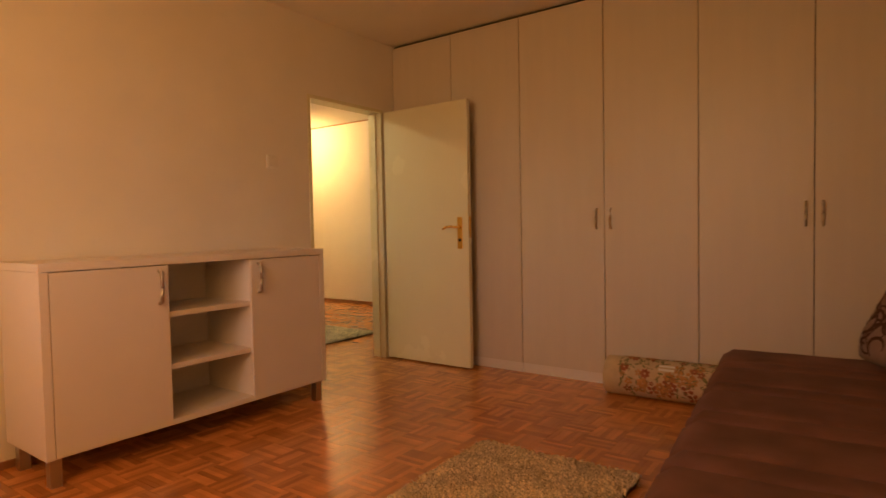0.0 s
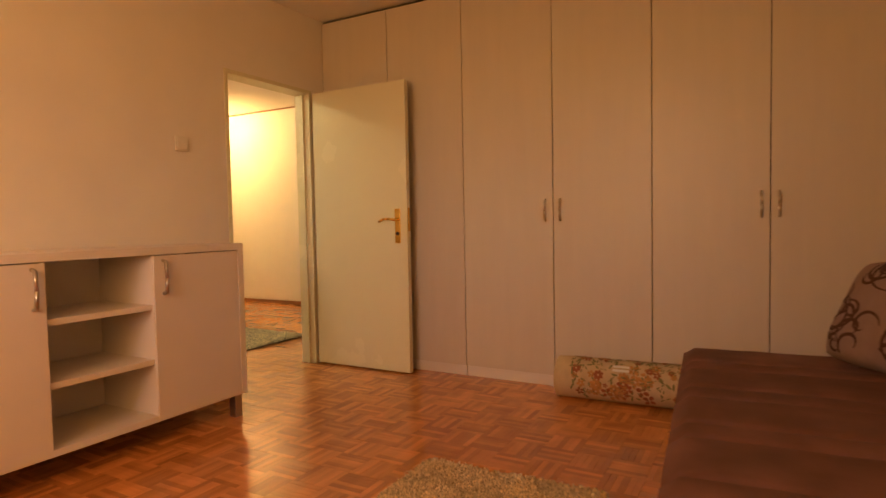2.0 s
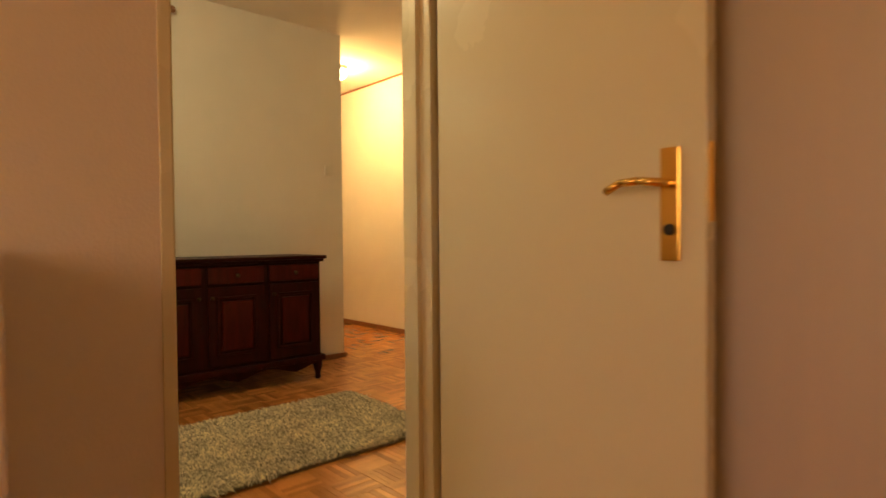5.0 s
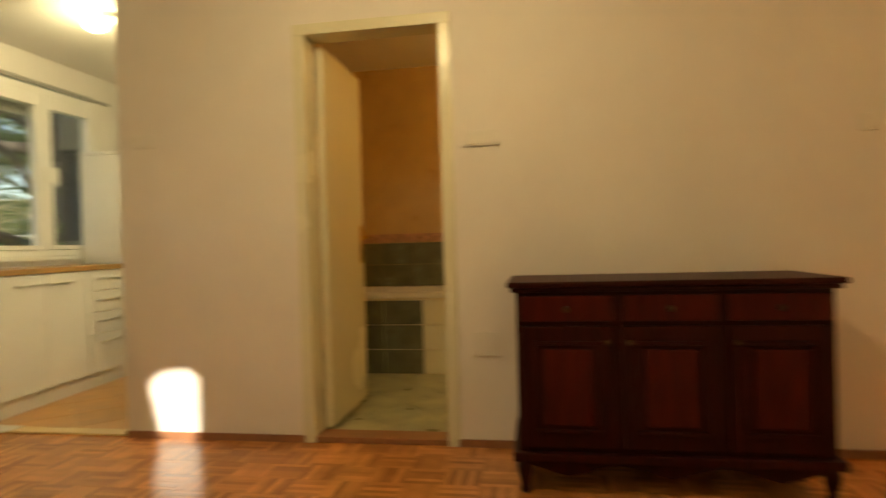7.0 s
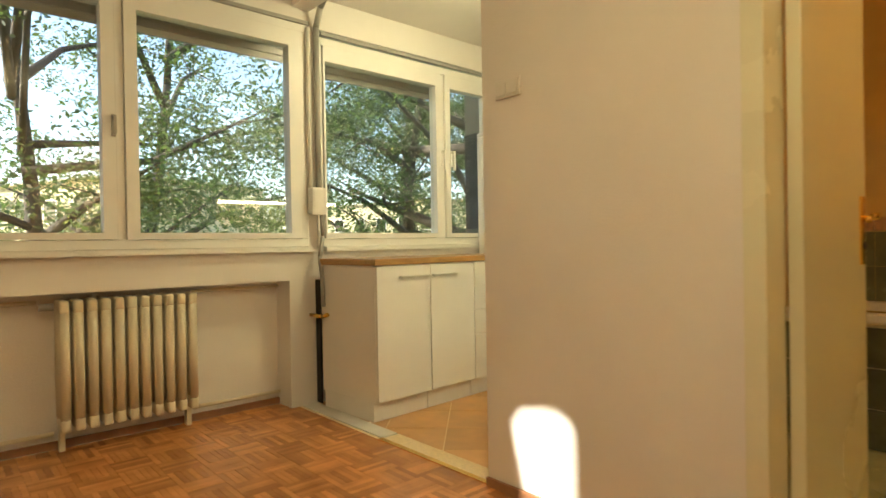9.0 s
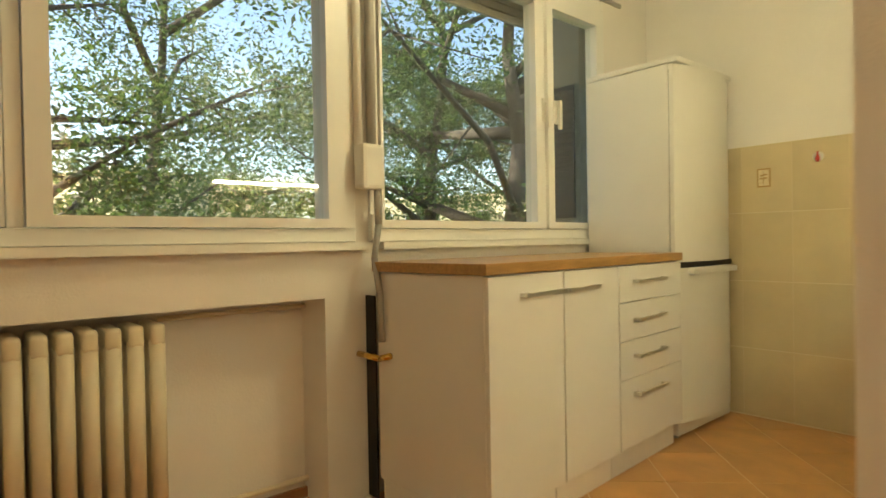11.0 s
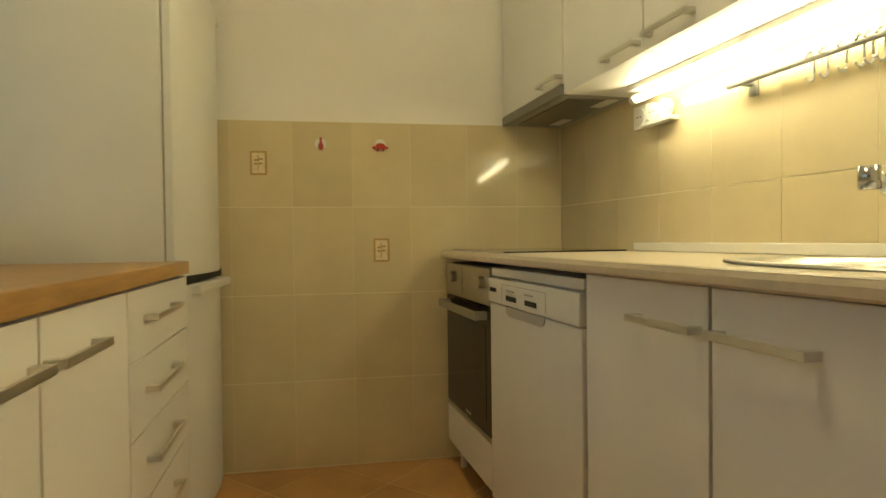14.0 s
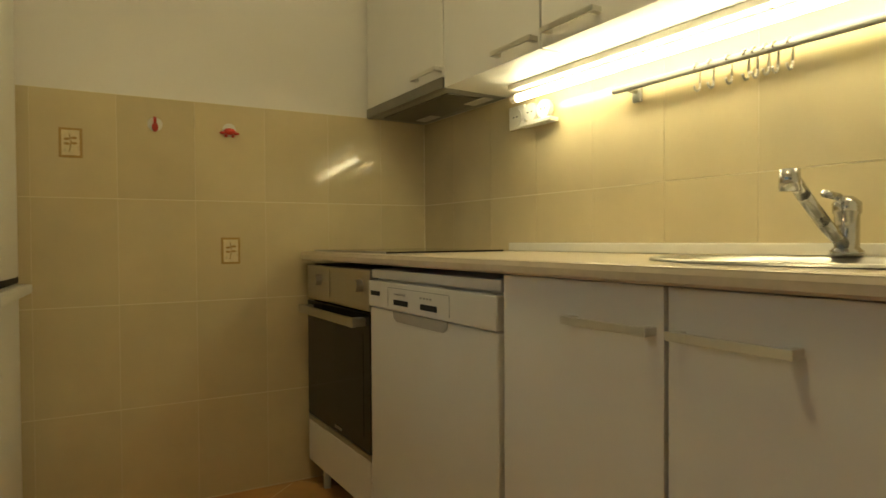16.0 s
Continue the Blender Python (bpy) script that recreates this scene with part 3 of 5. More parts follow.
def cushion(at, w, h, d, rx, rz, label, seed):
    c = thing("cushion", at, label, "cushion", "patterned cushions on the sofa")
    m = Matrix.Rotation(rz, 4, 'Z') @ Matrix.Rotation(rx, 4, 'X')
    bm = bmesh.new()
    n = 22
    fr, bk = {}, {}

    def surf(u, v, side):
        t = max(0, (1 - abs(u) ** 3.2)) ** .6 * max(0, (1 - abs(v) ** 3.2)) ** .6
        k = 1 - .10 * (abs(u) * abs(v)) ** 3 - .03 * (1 - abs(v)) * abs(u)
        wob = .012 * noise.noise((u * 2 + seed, v * 2, side))
        return Vector((u * w / 2 * k, side * (d / 2 * t) + wob * t, v * h / 2 * k))
    for side, dic in ((-1, fr), (1, bk)):
        for i in range(n + 1):
            for j in range(n + 1):
                dic[i, j] = bm.verts.new(m @ surf(2 * i / n - 1, 2 * j / n - 1, side) + Vector(at))
        for i in range(n):
            for j in range(n):
                bm.faces.new((dic[i, j], dic[i + 1, j], dic[i + 1, j + 1], dic[i, j + 1]))
    bmesh.ops.remove_doubles(bm, verts=bm.verts, dist=.002)
    part("cover", bm, CUSH, c, smooth=True)
    # printed scrolls follow the front of the cover
    rnd = random.Random(seed)
    bm = bmesh.new()
    for q in range(30):
        cu, cv, a0, r, turn = rnd.uniform(-.85, .85), rnd.uniform(-.85, .85), rnd.uniform(0, 6.3), rnd.uniform(.12, .46), rnd.choice((-1, 1))
        last = None
        for i in range(26):
            t = i / 25
            rr = r * (1 - .75 * t ** .7)
            a = a0 + turn * t * 5.2
            wd = (.010 + .022 * math.sin(math.pi * min(1, t * 1.1)))
            pts = []
            for o in (-wd, wd):
                u = cu + (rr + o) * math.cos(a)
                v = cv + (rr + o) * math.sin(a) * w / h
                pts.append((u, v))
            if any(abs(c_) > .95 for p_ in pts for c_ in p_):
                last = None
                continue
            cur = [bm.verts.new(m @ (surf(u, v, 1) + Vector((0, .003, 0))) + Vector(at)) for u, v in pts]
            if last:
                bm.faces.new((last[0], last[1], cur[1], cur[0]))
            last = cur
    part("scroll_print", bm, SCROLL, c, "dark brown scroll print")


cushion((-.70, -3.38, .645), .48, .46, .17, radians(30), radians(40), "beige cushion with dark scroll pattern leaning back", 3)
cushion((-1.46, -3.53, .585), .56, .50, .19, radians(42), radians(34), "large beige cushion with brown scroll pattern on the sofa", 8)

r = thing("rolled_rug", (-.10, -2.3, 0), "rolled-up cream floral rug lying against the wardrobe", "rug")
RC, RR = (-.055, .118), .118


def roll_pt(y, a, rr):
    return Vector((-.135 + .0 * y + rr * math.cos(a) - (.04 - .10 * (-1.87 - y)) * .4, y, RR + rr * math.sin(a)))


bm = bmesh.new()
rows_ = []
for i in range(15):
    y = -1.875 - i * .07
    rows_.append([bm.verts.new(roll_pt(y, 2 * math.pi * k / 28, RR * (1 + .012 * math.sin(3 * k + i)))) for k in range(28)])
for a, b in zip(rows_, rows_[1:]):
    for k in range(28):
        bm.faces.new((a[k], a[(k + 1) % 28], b[(k + 1) % 28], b[k]))
bm.faces.new(rows_[0]), bm.faces.new(rows_[-1][::-1])
part("roll", bm, ROLLM, r, smooth=True)
bm = bmesh.new()
for i in range(90):          # spiral of the layers on the end
    a0, a1 = i * .35, (i + 1) * .35
    r0, r1 = RR * (1 - i / 95), RR * (1 - (i + 1) / 95)
    vs = [roll_pt(-1.872, a0, r0), roll_pt(-1.872, a1, r1), roll_pt(-1.872, a1, r1 - .004), roll_pt(-1.872, a0, r0 - .004)]
    bm.faces.new([bm.verts.new(v) for v in vs])
part("layer_edge", bm, RUGB, r)
rnd = random.Random(5)
for nm, mtl, cnt, sz0 in (("red_flower", ROLLR, 36, .017), ("green_leaf", ROLLG, 170, .021), ("ochre_flower", ROLLO, 50, .017)):
    bm = bmesh.new()
    for q in range(cnt):
        y0, a0 = rnd.uniform(-2.75, -1.97), rnd.uniform(1.0, 3.7)
        petals = 2 if nm == "green_leaf" else rnd.choice((4, 5, 7))
        sz = sz0 * rnd.uniform(.6, 1.7)
        for pz in range(petals):
            an = 2 * math.pi * pz / petals + q
            py, pa = y0 + sz * .75 * math.cos(an), a0 + sz * .75 * math.sin(an) / RR
            ring = []
            for k in range(8):
                e = 2 * math.pi * k / 8
                du, dv = sz * .55 * math.cos(e), sz * (.18 if nm == "green_leaf" else .40) * math.sin(e)
                yy = py + du * math.cos(an) - dv * math.sin(an)
                aa = pa + (du * math.sin(an) + dv * math.cos(an)) / RR
                ring.append(bm.verts.new(roll_pt(yy, aa, RR + .0035)))
            bm.faces.new(ring)
    tagged(part(nm, bm, mtl, r), kind="stuff")
bm = bmesh.new()
for zz in (0, 1):
    vs = [roll_pt(-2.20 - .09 * u, 2.35 + .12 * v - .2 * zz, RR + .006) for u, v in ((0, 0), (1, 0), (1, 1), (0, 1))]
    bm.faces.new([bm.verts.new(v) for v in vs])
part("tape", bm, LIGHTP, r, "clear shiny tape")


def shag(name, cx, cy, w, l, ang, material, label, seed, count, length):
    g = thing(name, (cx, cy, 0), label, "rug")
    part("backing", turned(B(cx - w / 2, cx + w / 2, cy - l / 2, cy + l / 2, .002, .012), (cx, cy, 0), ang), RUGB, g)
    rnd = random.Random(seed)
    vs, fs = [], []
    ca, sa = math.cos(ang), math.sin(ang)
    for i in range(count):
        x, y = rnd.uniform(-w / 2, w / 2), rnd.uniform(-l / 2, l / 2)
        a = rnd.uniform(0, 6.3) * .5 + noise.noise((x * 5, y * 5, seed)) * 3
        ln, hgt, wd = length * rnd.uniform(.6, 1.3), rnd.uniform(.020, .034), rnd.uniform(.0022, .004)
        dx, dy = math.cos(a) * ln, math.sin(a) * ln
        px, py = -math.sin(a) * wd, math.cos(a) * wd
        pts = [(x - px, y - py, .010), (x + px, y + py, .010), (x + dx * .5 + px, y + dy * .5 + py, hgt), (x + dx * .5 - px, y + dy * .5 - py, hgt), (x + dx, y + dy, hgt * .62)]
        k = len(vs)
        vs += [(cx + ca * p - sa * q, cy + sa * p + ca * q, z) for p, q, z in pts]
        fs += [(k, k + 1, k + 2, k + 3), (k + 3, k + 2, k + 4)]
    me = bpy.data.meshes.new("pile")
    me.from_pydata([(a - cx, b - cy, c) for a, b, c in vs], [], fs)
    me.materials.append(material)
    ob = new("pile", me)
    ob.parent = g
    tagged(ob, "long tufted pile", kind="stuff")


shag("shag_rug", -1.92, -2.07, 1.14, .74, radians(1), RUGF, "beige shaggy rug on the parquet beside the sofa", 4, 42000, .034)
shag("shaggy_runner", -.02, 1.235, 1.22, .84, radians(0), HRUGF, "grey-green shaggy rug in front of the dark sideboard", 9, 40000, .055)

# ---- living room: dark sideboard ----
KX0, KX1, KF, KBK = -.46, .70, 2.17, 2.62
s = thing("dark_sideboard", (.12, 2.4, 0), "dark mahogany sideboard with three drawers and panelled doors", "sideboard")
bm = B(KX0 - .035, KX1 + .035, KF - .035, KBK, .815, .838, bevel=.007)
box(bm, KX0 - .02, KX1 + .02, KF - .02, KBK, .796, .8145, bevel=.005)
part("top", bm, MAHOG, s, "moulded dark top")
part("body", B(KX0, KX1, KF + .006, KBK, .155, .795), MAHOG, s)
bm = B(KX0 - .025, KX1 + .025, KF - .025, KBK, .128, .165, bevel=.008)
part("base_moulding", bm, MAHOG, s)
bm = bmesh.new()         # curved apron
n = 24
ap = []
for i in range(n + 1):
    u = i / n
    x = KX0 + u * (KX1 - KX0)
    zb = .075 + .045 * abs(math.cos(u * math.pi * 3)) ** 1.5
    ap.append((bm.verts.new((x, KF - .012, zb)), bm.verts.new((x, KF - .012, .127)), bm.verts.new((x, KF + .010, zb)), bm.verts.new((x, KF + .010, .127))))
for a, b in zip(ap, ap[1:]):
    bm.faces.new((a[0], b[0], b[1], a[1])), bm.faces.new((a[2], a[3], b[3], b[2])), bm.faces.new((a[0], a[2], b[2], b[0]))
part("apron", bm, MAHOG, s)
cw = (KX1 - KX0) / 3
for i in range(3):
    x0, x1 = KX0 + i * cw + .018, KX0 + (i + 1) * cw - .018
    dr = part("drawer", B(x0, x1, KF - .012, KF + .005, .680, .782, bevel=.005), MAHOP, s)
    part("knob", lathe(bmesh.new(), (0, 0, 0), [(.005, 0), (.005, .012), (.013, .016), (.013, .024), (.004, .029)], 12), BRONZE, dr, "small metal knob", smooth=True).matrix_basis = Matrix.Translation(Vector(((x0 + x1) / 2, KF - .012, .73)) - s.location) @ Matrix.Rotation(radians(90), 4, 'X') @ Matrix.Translation(s.location)
    dd = part("door", B(x0, x1, KF - .012, KF + .005, .185, .662, bevel=.004), MAHOG, s)
    bm = bmesh.new()
    a, b, c, e = x0 + .05, x1 - .05, .245, .605
    for q in ((a, b, c, c + .016), (a, b, e - .016, e), (a, a + .016, c + .0161, e - .0161), (b - .016, b, c + .0161, e - .0161)):
        box(bm, q[0], q[1], KF - .024, KF - .0122, q[2], q[3], bevel=.004)
    part("panel_moulding", bm, MAHOG, dd)
    part("panel", B(a + .03, b - .03, KF - .022, KF - .0121, c + .03, e - .03, bevel=.008), MAHOP, dd, "raised reddish panel")
    kx = x1 - .022 if i == 0 else x0 + .022
    part("knob", lathe(bmesh.new(), (0, 0, 0), [(.005, 0), (.005, .012), (.012, .016), (.012, .023), (.004, .028)], 12), BRONZE, dd, "small metal knob", smooth=True).matrix_basis = Matrix.Translation(Vector((kx, KF - .012, .60)) - s.location) @ Matrix.Rotation(radians(90), 4, 'X') @ Matrix.Translation(s.location)
for x in (KX0 + .02, KX1 - .02):
    for y in (KF + .01, KBK - .05):
        part("foot", lathe(bmesh.new(), (x, y, 0), [(.014, 0), (.022, .012), (.016, .035), (.028, .075), (.032, .105), (.024, .127)], 14), MAHOG, s, "turned foot", smooth=True)


p = thing("wall_rod", (-.1, YH0 - .03, 2.41), "short dark wooden rod high on the wall", "rod")
part("rod", tube(bmesh.new(), (-.34, YH0 - .05, 2.43), (-.10, YH0 - .05, 2.43), .012), SKIRT, p, smooth=True)
part("knob", ball(bmesh.new(), (-.085, YH0 - .05, 2.43), .022), SKIRT, p, smooth=True)
part("bracket", B(-.16, -.135, YH0 - .06, YH0 - .001, 2.41, 2.445, bevel=.004), BRASS, p)

# ---- lamps ----
def ceiling_lamp(at, label, bulbs):
    x, y, z = at
    l_ = thing("ceiling_lamp", at, label, "lamp")
    part("base", tube(bmesh.new(), (x, y, z - .03), (x, y, z), .07, seg=20), LIGHTP, l_)
    for bx, by in bulbs:
        part("shade", lathe(bmesh.new(), (x + bx, y + by, z - .10), [(.02, -.02), (.055, 0), (.065, .03), (.05, .06), (.03, .075)], 18), BULB, l_, "glowing glass shade", smooth=True)


ceiling_lamp((1.64, 3.4, CEIL), "small lit round ceiling lamp in the hall", [(0, 0)])
ceiling_lamp((-3.10, 3.30, CEIL), "lit kitchen ceiling lamp with two glass shades", [(-.08, -.05), (.08, .05)])
# made-up fitting for the added living room fill light
ceiling_lamp((-0.95, 1.2, CEIL), "unseen ceiling lamp added to brighten the living room", [(0, 0)])
ceiling_lamp((-.3, 3.9, CEIL), "lit bathroom ceiling lamp", [(0, 0)])

# ---- living room: radiator and pipes ----
r = thing("radiator", (-4.27, 1.75, 0), "cream painted column radiator in the niche under the window", "radiator")
NS = 11
sec = None
for i in range(NS):
    y = 1.425 + (i + .5) * (.655 / NS)
    if sec is None:
        bm = bmesh.new()
        for x in (-4.335, -4.285, -4.215):
            tube(bm, (x, y, .17), (x, y, .70), .024, seg=10)
        for z in (.145, .715):
            box(bm, -4.355, -4.19, y - .021, y + .021, z - .032, z + .032, bevel=.014)
        sec = part("section", bm, RADP, r, smooth=True)
    else:
        o = new("section", sec.data)
        o.parent = r
        o.location = (0, i * .655 / NS, 0)
for y in (1.45, 2.05):
    part("foot", B(-4.345, -4.30, y - .012, y + .012, 0, .115), RADP, r)
part("valve", tube(bmesh.new(), (-4.27, 1.36, .715), (-4.27, 1.42, .715), .018), GREYP, r, "dark radiator valve")
p = thing("heating_pipe", (-4.33, 1.4, 0), "cream painted heating pipes along the niche wall", "pipe")
part("lower_pipe", pipe(bmesh.new(), [(-4.34, .14, .085), (-4.34, 1.42, .085)], .011), RADP, p, smooth=True)
part("lower_pipe", pipe(bmesh.new(), [(-4.34, 2.085, .085), (-4.34, 2.61, .085)], .011), RADP, p, smooth=True)
part("upper_pipe", pipe(bmesh.new(), [(-4.34, .14, .735), (-4.34, 1.36, .735)], .011), RADP, p, smooth=True)
part("upper_pipe", pipe(bmesh.new(), [(-4.34, 2.085, .745), (-4.34, 2.61, .745)], .009), RADP, p, smooth=True)

p = thing("cable_conduit", (-4.17, 2.82, 0), "grey cable conduit with junction box between the windows", "conduit")
part("conduit", pipe(bmesh.new(), [(-4.16, 2.81, 1.25), (-4.16, 2.81, 2.35), (-4.10, 2.81, 2.46), (-3.95, 2.805, 2.55)], .019, 10), GREYP, p, smooth=True)
part("conduit", pipe(bmesh.new(), [(-4.17, 2.757, 1.25), (-4.17, 2.757, 2.34)], .016, 8), LIGHTP, p, smooth=True)
part("junction_box", B(-4.175, -4.105, 2.735, 2.835, 1.18, 1.35, bevel=.016), LIGHTP, p, "rounded white junction box")
part("cable", pipe(bmesh.new(), [(-4.13, 2.81, 1.19), (-4.13, 2.815, 1.05), (-4.11, 2.78, .92), (-4.06, 2.765, .80), (-4.05, 2.765, .62)], .013, 8), GREYP, p, "hanging grey cable", smooth=True)
part("small_box", B(-4.186, -4.165, 2.81, 2.835, .99, 1.09, bevel=.004), LIGHTP, p)
part("tap", pipe(bmesh.new(), [(-4.19, 2.755, .56), (-4.05, 2.755, .56), (-4.00, 2.765, .575)], .012, 8), BRASS, p, "small brass pipe end", smooth=True)
# near-black sheet paints the shade in the slot behind the cabinet
solid("gap_shade_sheet", B(-4.195, -4.135, 2.7925, 2.7995, 0.01, .78), DARK, "dark sheet standing in for shade between the wall and the cabinet", "board")
structure("threshold_1", [(-4.2, -3.36, YH0 + .02, 2.79, -.006, .006)], MARBLE, "white marble threshold strip")
structure("threshold_2", [(-3.36, -2.57, YH0 - .005, YH0 + .022, -.006, .005)], BRASS, "thin metal floor strip")

# ---- kitchen: cabinets under the window ----
CF = -3.557


def bar_handle(parent, p, q, out, material=SATIN, r=.0055):
    """Flat bar handle from p to q along y that stands off along x by out."""
    p, q, out = Vector(p), Vector(q), Vector(out)
    bm = bmesh.new()
    k = 1 if out.x > 0 else -1
    xf, ya, yb = p.x + out.x, min(p.y, q.y), max(p.y, q.y)
    x_ = sorted((xf, xf - k * r * .9))
    box(bm, *x_, ya, yb, p.z - r * 1.35, p.z + r * 1.35, bevel=.0012)
    for y in (ya, yb - r * 3.2):
        x_ = sorted((p.x, xf - k * r * .91))
        box(bm, *x_, y, y + r * 3.2, p.z - r * 1.2, p.z + r * 1.2, bevel=.001)
    return part("handle", bm, material, parent, "satin metal bar handle")


OUTL = (.030, 0, 0)
before_left = set(scene.objects)
for i, (a, b, hs) in enumerate(((2.815, 3.222, (2.975, 3.205)), (3.226, 3.612, (3.215, 3.43)))):
    c = thing("base_cabinet", (-3.85, (a + b) / 2, 0), "white kitchen base cabinet with one plain door", "cabinet", "cabinets under the window")
    part("body", B(-4.10, CF - .019, a + .001, b - .001, .105, .872), KLAM, c)
    part("plinth", B(-4.08, CF - .045, a + .001, b - .001, 0, .104), KLAM, c)
    dd = part("door", B(CF - .018, CF, a + .002, b - .002, .115, .868, bevel=.0015), KLAM, c)
    bar_handle(dd, (CF, max(hs[0], a + .006), .802), (CF, hs[1], .802), OUTL)
c = thing("drawer_cabinet", (-3.85, 3.9, 0), "white kitchen cabinet with four drawers", "cabinet")
part("body", B(-4.10, CF - .019, 3.616, 4.196, .105, .872), KLAM, c)
part("plinth", B(-4.08, CF - .045, 3.616, 4.196, 0, .104), KLAM, c)
zs = (.115, .402, .560, .718, .868)
for z0, z1, hz in zip(zs, zs[1:], (.335, .492, .645, .803)):
    dd = part("drawer", B(CF - .018, CF, 3.617, 4.195, z0 + .0015, z1 - .0015, bevel=.0015), KLAM, c)
    bar_handle(dd, (CF, 3.73, hz), (CF, 3.995, hz), OUTL)
solid("oak_worktop", B(-4.115, CF + .006, 2.802, 4.205, .874, .910, bevel=.003), OAKTOP, "solid oak worktop on the cabinets under the window", "worktop")
SKEWL = Matrix.Translation((-3.551, 2.802, 0)) @ Matrix.Rotation(radians(3.4), 4, 'Z') @ Matrix.Translation((3.551, -2.802, 0))
for o in [q for q in scene.objects if q not in before_left and not q.parent]:
    o.matrix_basis = SKEWL @ Matrix.LocRotScale(o.location, o.rotation_euler, o.scale)

# fridge
f = thing("fridge_freezer", (-3.95, 4.45, 0), "tall white fridge freezer with two rounded doors", "fridge")
FX, FY0, FY1 = -3.708, 4.22, 4.82
part("body", B(-4.17, FX, FY0, FY1, .035, 1.82, bevel=.008), FRIDGE, f)
part("top_cover", B(-4.17, FX + .05, FY0 - .003, FY1 + .003, 1.821, 1.85, bevel=.008), FRIDGE, f)


def bowed(z0, z1):
    bm = bmesh.new()
    n = 14
    fr, bk = [], []
    for i in range(n + 1):
        u = i / n
        y = FY0 + u * (FY1 - FY0)
        x = FX + .028 + .05 * math.sin(math.pi * u) ** .8
        fr.append((bm.verts.new((x, y, z0)), bm.verts.new((x, y, z1))))
        bk.append((bm.verts.new((FX + .006, y, z0)), bm.verts.new((FX + .006, y, z1))))
    for a, b, c_, e in zip(fr, fr[1:], bk, bk[1:]):
        bm.faces.new((a[0], b[0], b[1], a[1])), bm.faces.new((c_[0], c_[1], e[1], e[0]))
        bm.faces.new((a[1], b[1], e[1], c_[1])), bm.faces.new((a[0], c_[0], e[0], b[0]))
    bm.faces.new((fr[0][0], fr[0][1], bk[0][1], bk[0][0])), bm.faces.new((fr[-1][0], bk[-1][0], bk[-1][1], fr[-1][1]))
    return bm


part("freezer_door", bowed(.085, .832), FRIDGE, f)
part("fridge_door", bowed(.862, 1.815), FRIDGE, f)
# the gap is filled with black in place of its shade
part("door_gap", B(FX + .006, FX + .045, FY0 + .01, FY1 - .01, .833, .861), DARK, f, "dark block painting the shade between the doors")
part("grip", B(FX + .02, FX + .085, FY0 + .08, FY1 - .03, .80, .829, bevel=.008), FRIDGE, f, "moulded grip edge")
part("gasket", B(FX + .0005, FX + .0055, FY0 + .004, FY1 - .004, .09, 1.79), GREYP, f, "grey door gasket")
part("kick_panel", B(FX - .02, FX + .03, FY0 + .01, FY1 - .01, .02, .08, bevel=.006), FRIDGE, f)
for y in (FY0 + .05, FY1 - .05):
    part("foot", tube(bmesh.new(), (FX - .01, y, 0), (FX - .01, y, .036), .018), GREYP, f)

# ---- kitchen: counter run ----
before_run = set(scene.objects)
CX = XKE
DFX = -2.750      # fronts of the doors
CTX = -2.774      # front edge of the worktop
CT = .916
w = thing("counter_worktop", (-2.45, 3.9, CT), "beige laminate counter worktop with rounded front edge", "worktop")
bm = bmesh.new()
# the top is built round the opening of the sink
SKX, SKY, SKA, SKB = -2.48, 3.165, .20, .285
prof = [(CTX + .004, CT - .030), (CTX, CT - .025), (CTX, CT - .012), (CTX + .004, CT - .004), (CTX + .012, CT)]
y0, y1 = 2.84, YK - .012
n = 40
ring = [(SKX + SKA * math.cos(2 * math.pi * i / n), SKY + SKB * math.sin(2 * math.pi * i / n)) for i in range(n)]
x0i, x1i, yb0, yb1 = CTX + .012, CX - .012, SKY - SKB - .03, SKY + SKB + .03


def on_frame(px, py):
    dx, dy = px - SKX, py - SKY
    k = min(((x1i - SKX) / dx if dx > 1e-6 else (x0i - SKX) / dx if dx < -1e-6 else 9), ((yb1 - SKY) / dy if dy > 1e-6 else (yb0 - SKY) / dy if dy < -1e-6 else 9))
    return SKX + dx * k, SKY + dy * k


inn = [bm.verts.new((px, py, CT)) for px, py in ring]
out = [bm.verts.new((*on_frame(px, py), CT)) for px, py in ring]
for i in range(n):
    k = (i + 1) % n
    bm.faces.new((inn[i], inn[k], out[k], out[i]))
corner = [(x1i, yb1), (x0i, yb1), (x0i, yb0), (x1i, yb0)]
for cx_, cy_ in corner:
    near = sorted(range(n), key=lambda i: (out[i].co.x - cx_) ** 2 + (out[i].co.y - cy_) ** 2)[:2]
    bm.faces.new((out[near[0]], out[near[1]], bm.verts.new((cx_, cy_, CT))))
for a, b in ((y0, yb0), (yb1, y1)):
    bm.faces.new([bm.verts.new(v) for v in ((x0i, a, CT), (x1i, a, CT), (x1i, b, CT), (x0i, b, CT))])
strip = [[bm.verts.new((px, yy, pz)) for px, pz in prof] for yy in (y0, y1)]
for i in range(len(prof) - 1):
    bm.faces.new((strip[0][i], strip[0][i + 1], strip[1][i + 1], strip[1][i]))
box(bm, CTX + .004, CX - .012, yb1 + .01, y1, CT - .030, CT - .002), box(bm, CTX + .004, x0i + .05, y0, yb1 + .01, CT - .030, CT - .002)
part("slab", bm, CTOP, w)
# pale colour here imitates lamp glare on metal
part("upstand", B(CX - .0235, CX - .0095, y0, 4.30, CT + .001, CT + .030, bevel=.004), GLAREM, w, "metal edge strip along the tiles, its glare painted as pale colour")

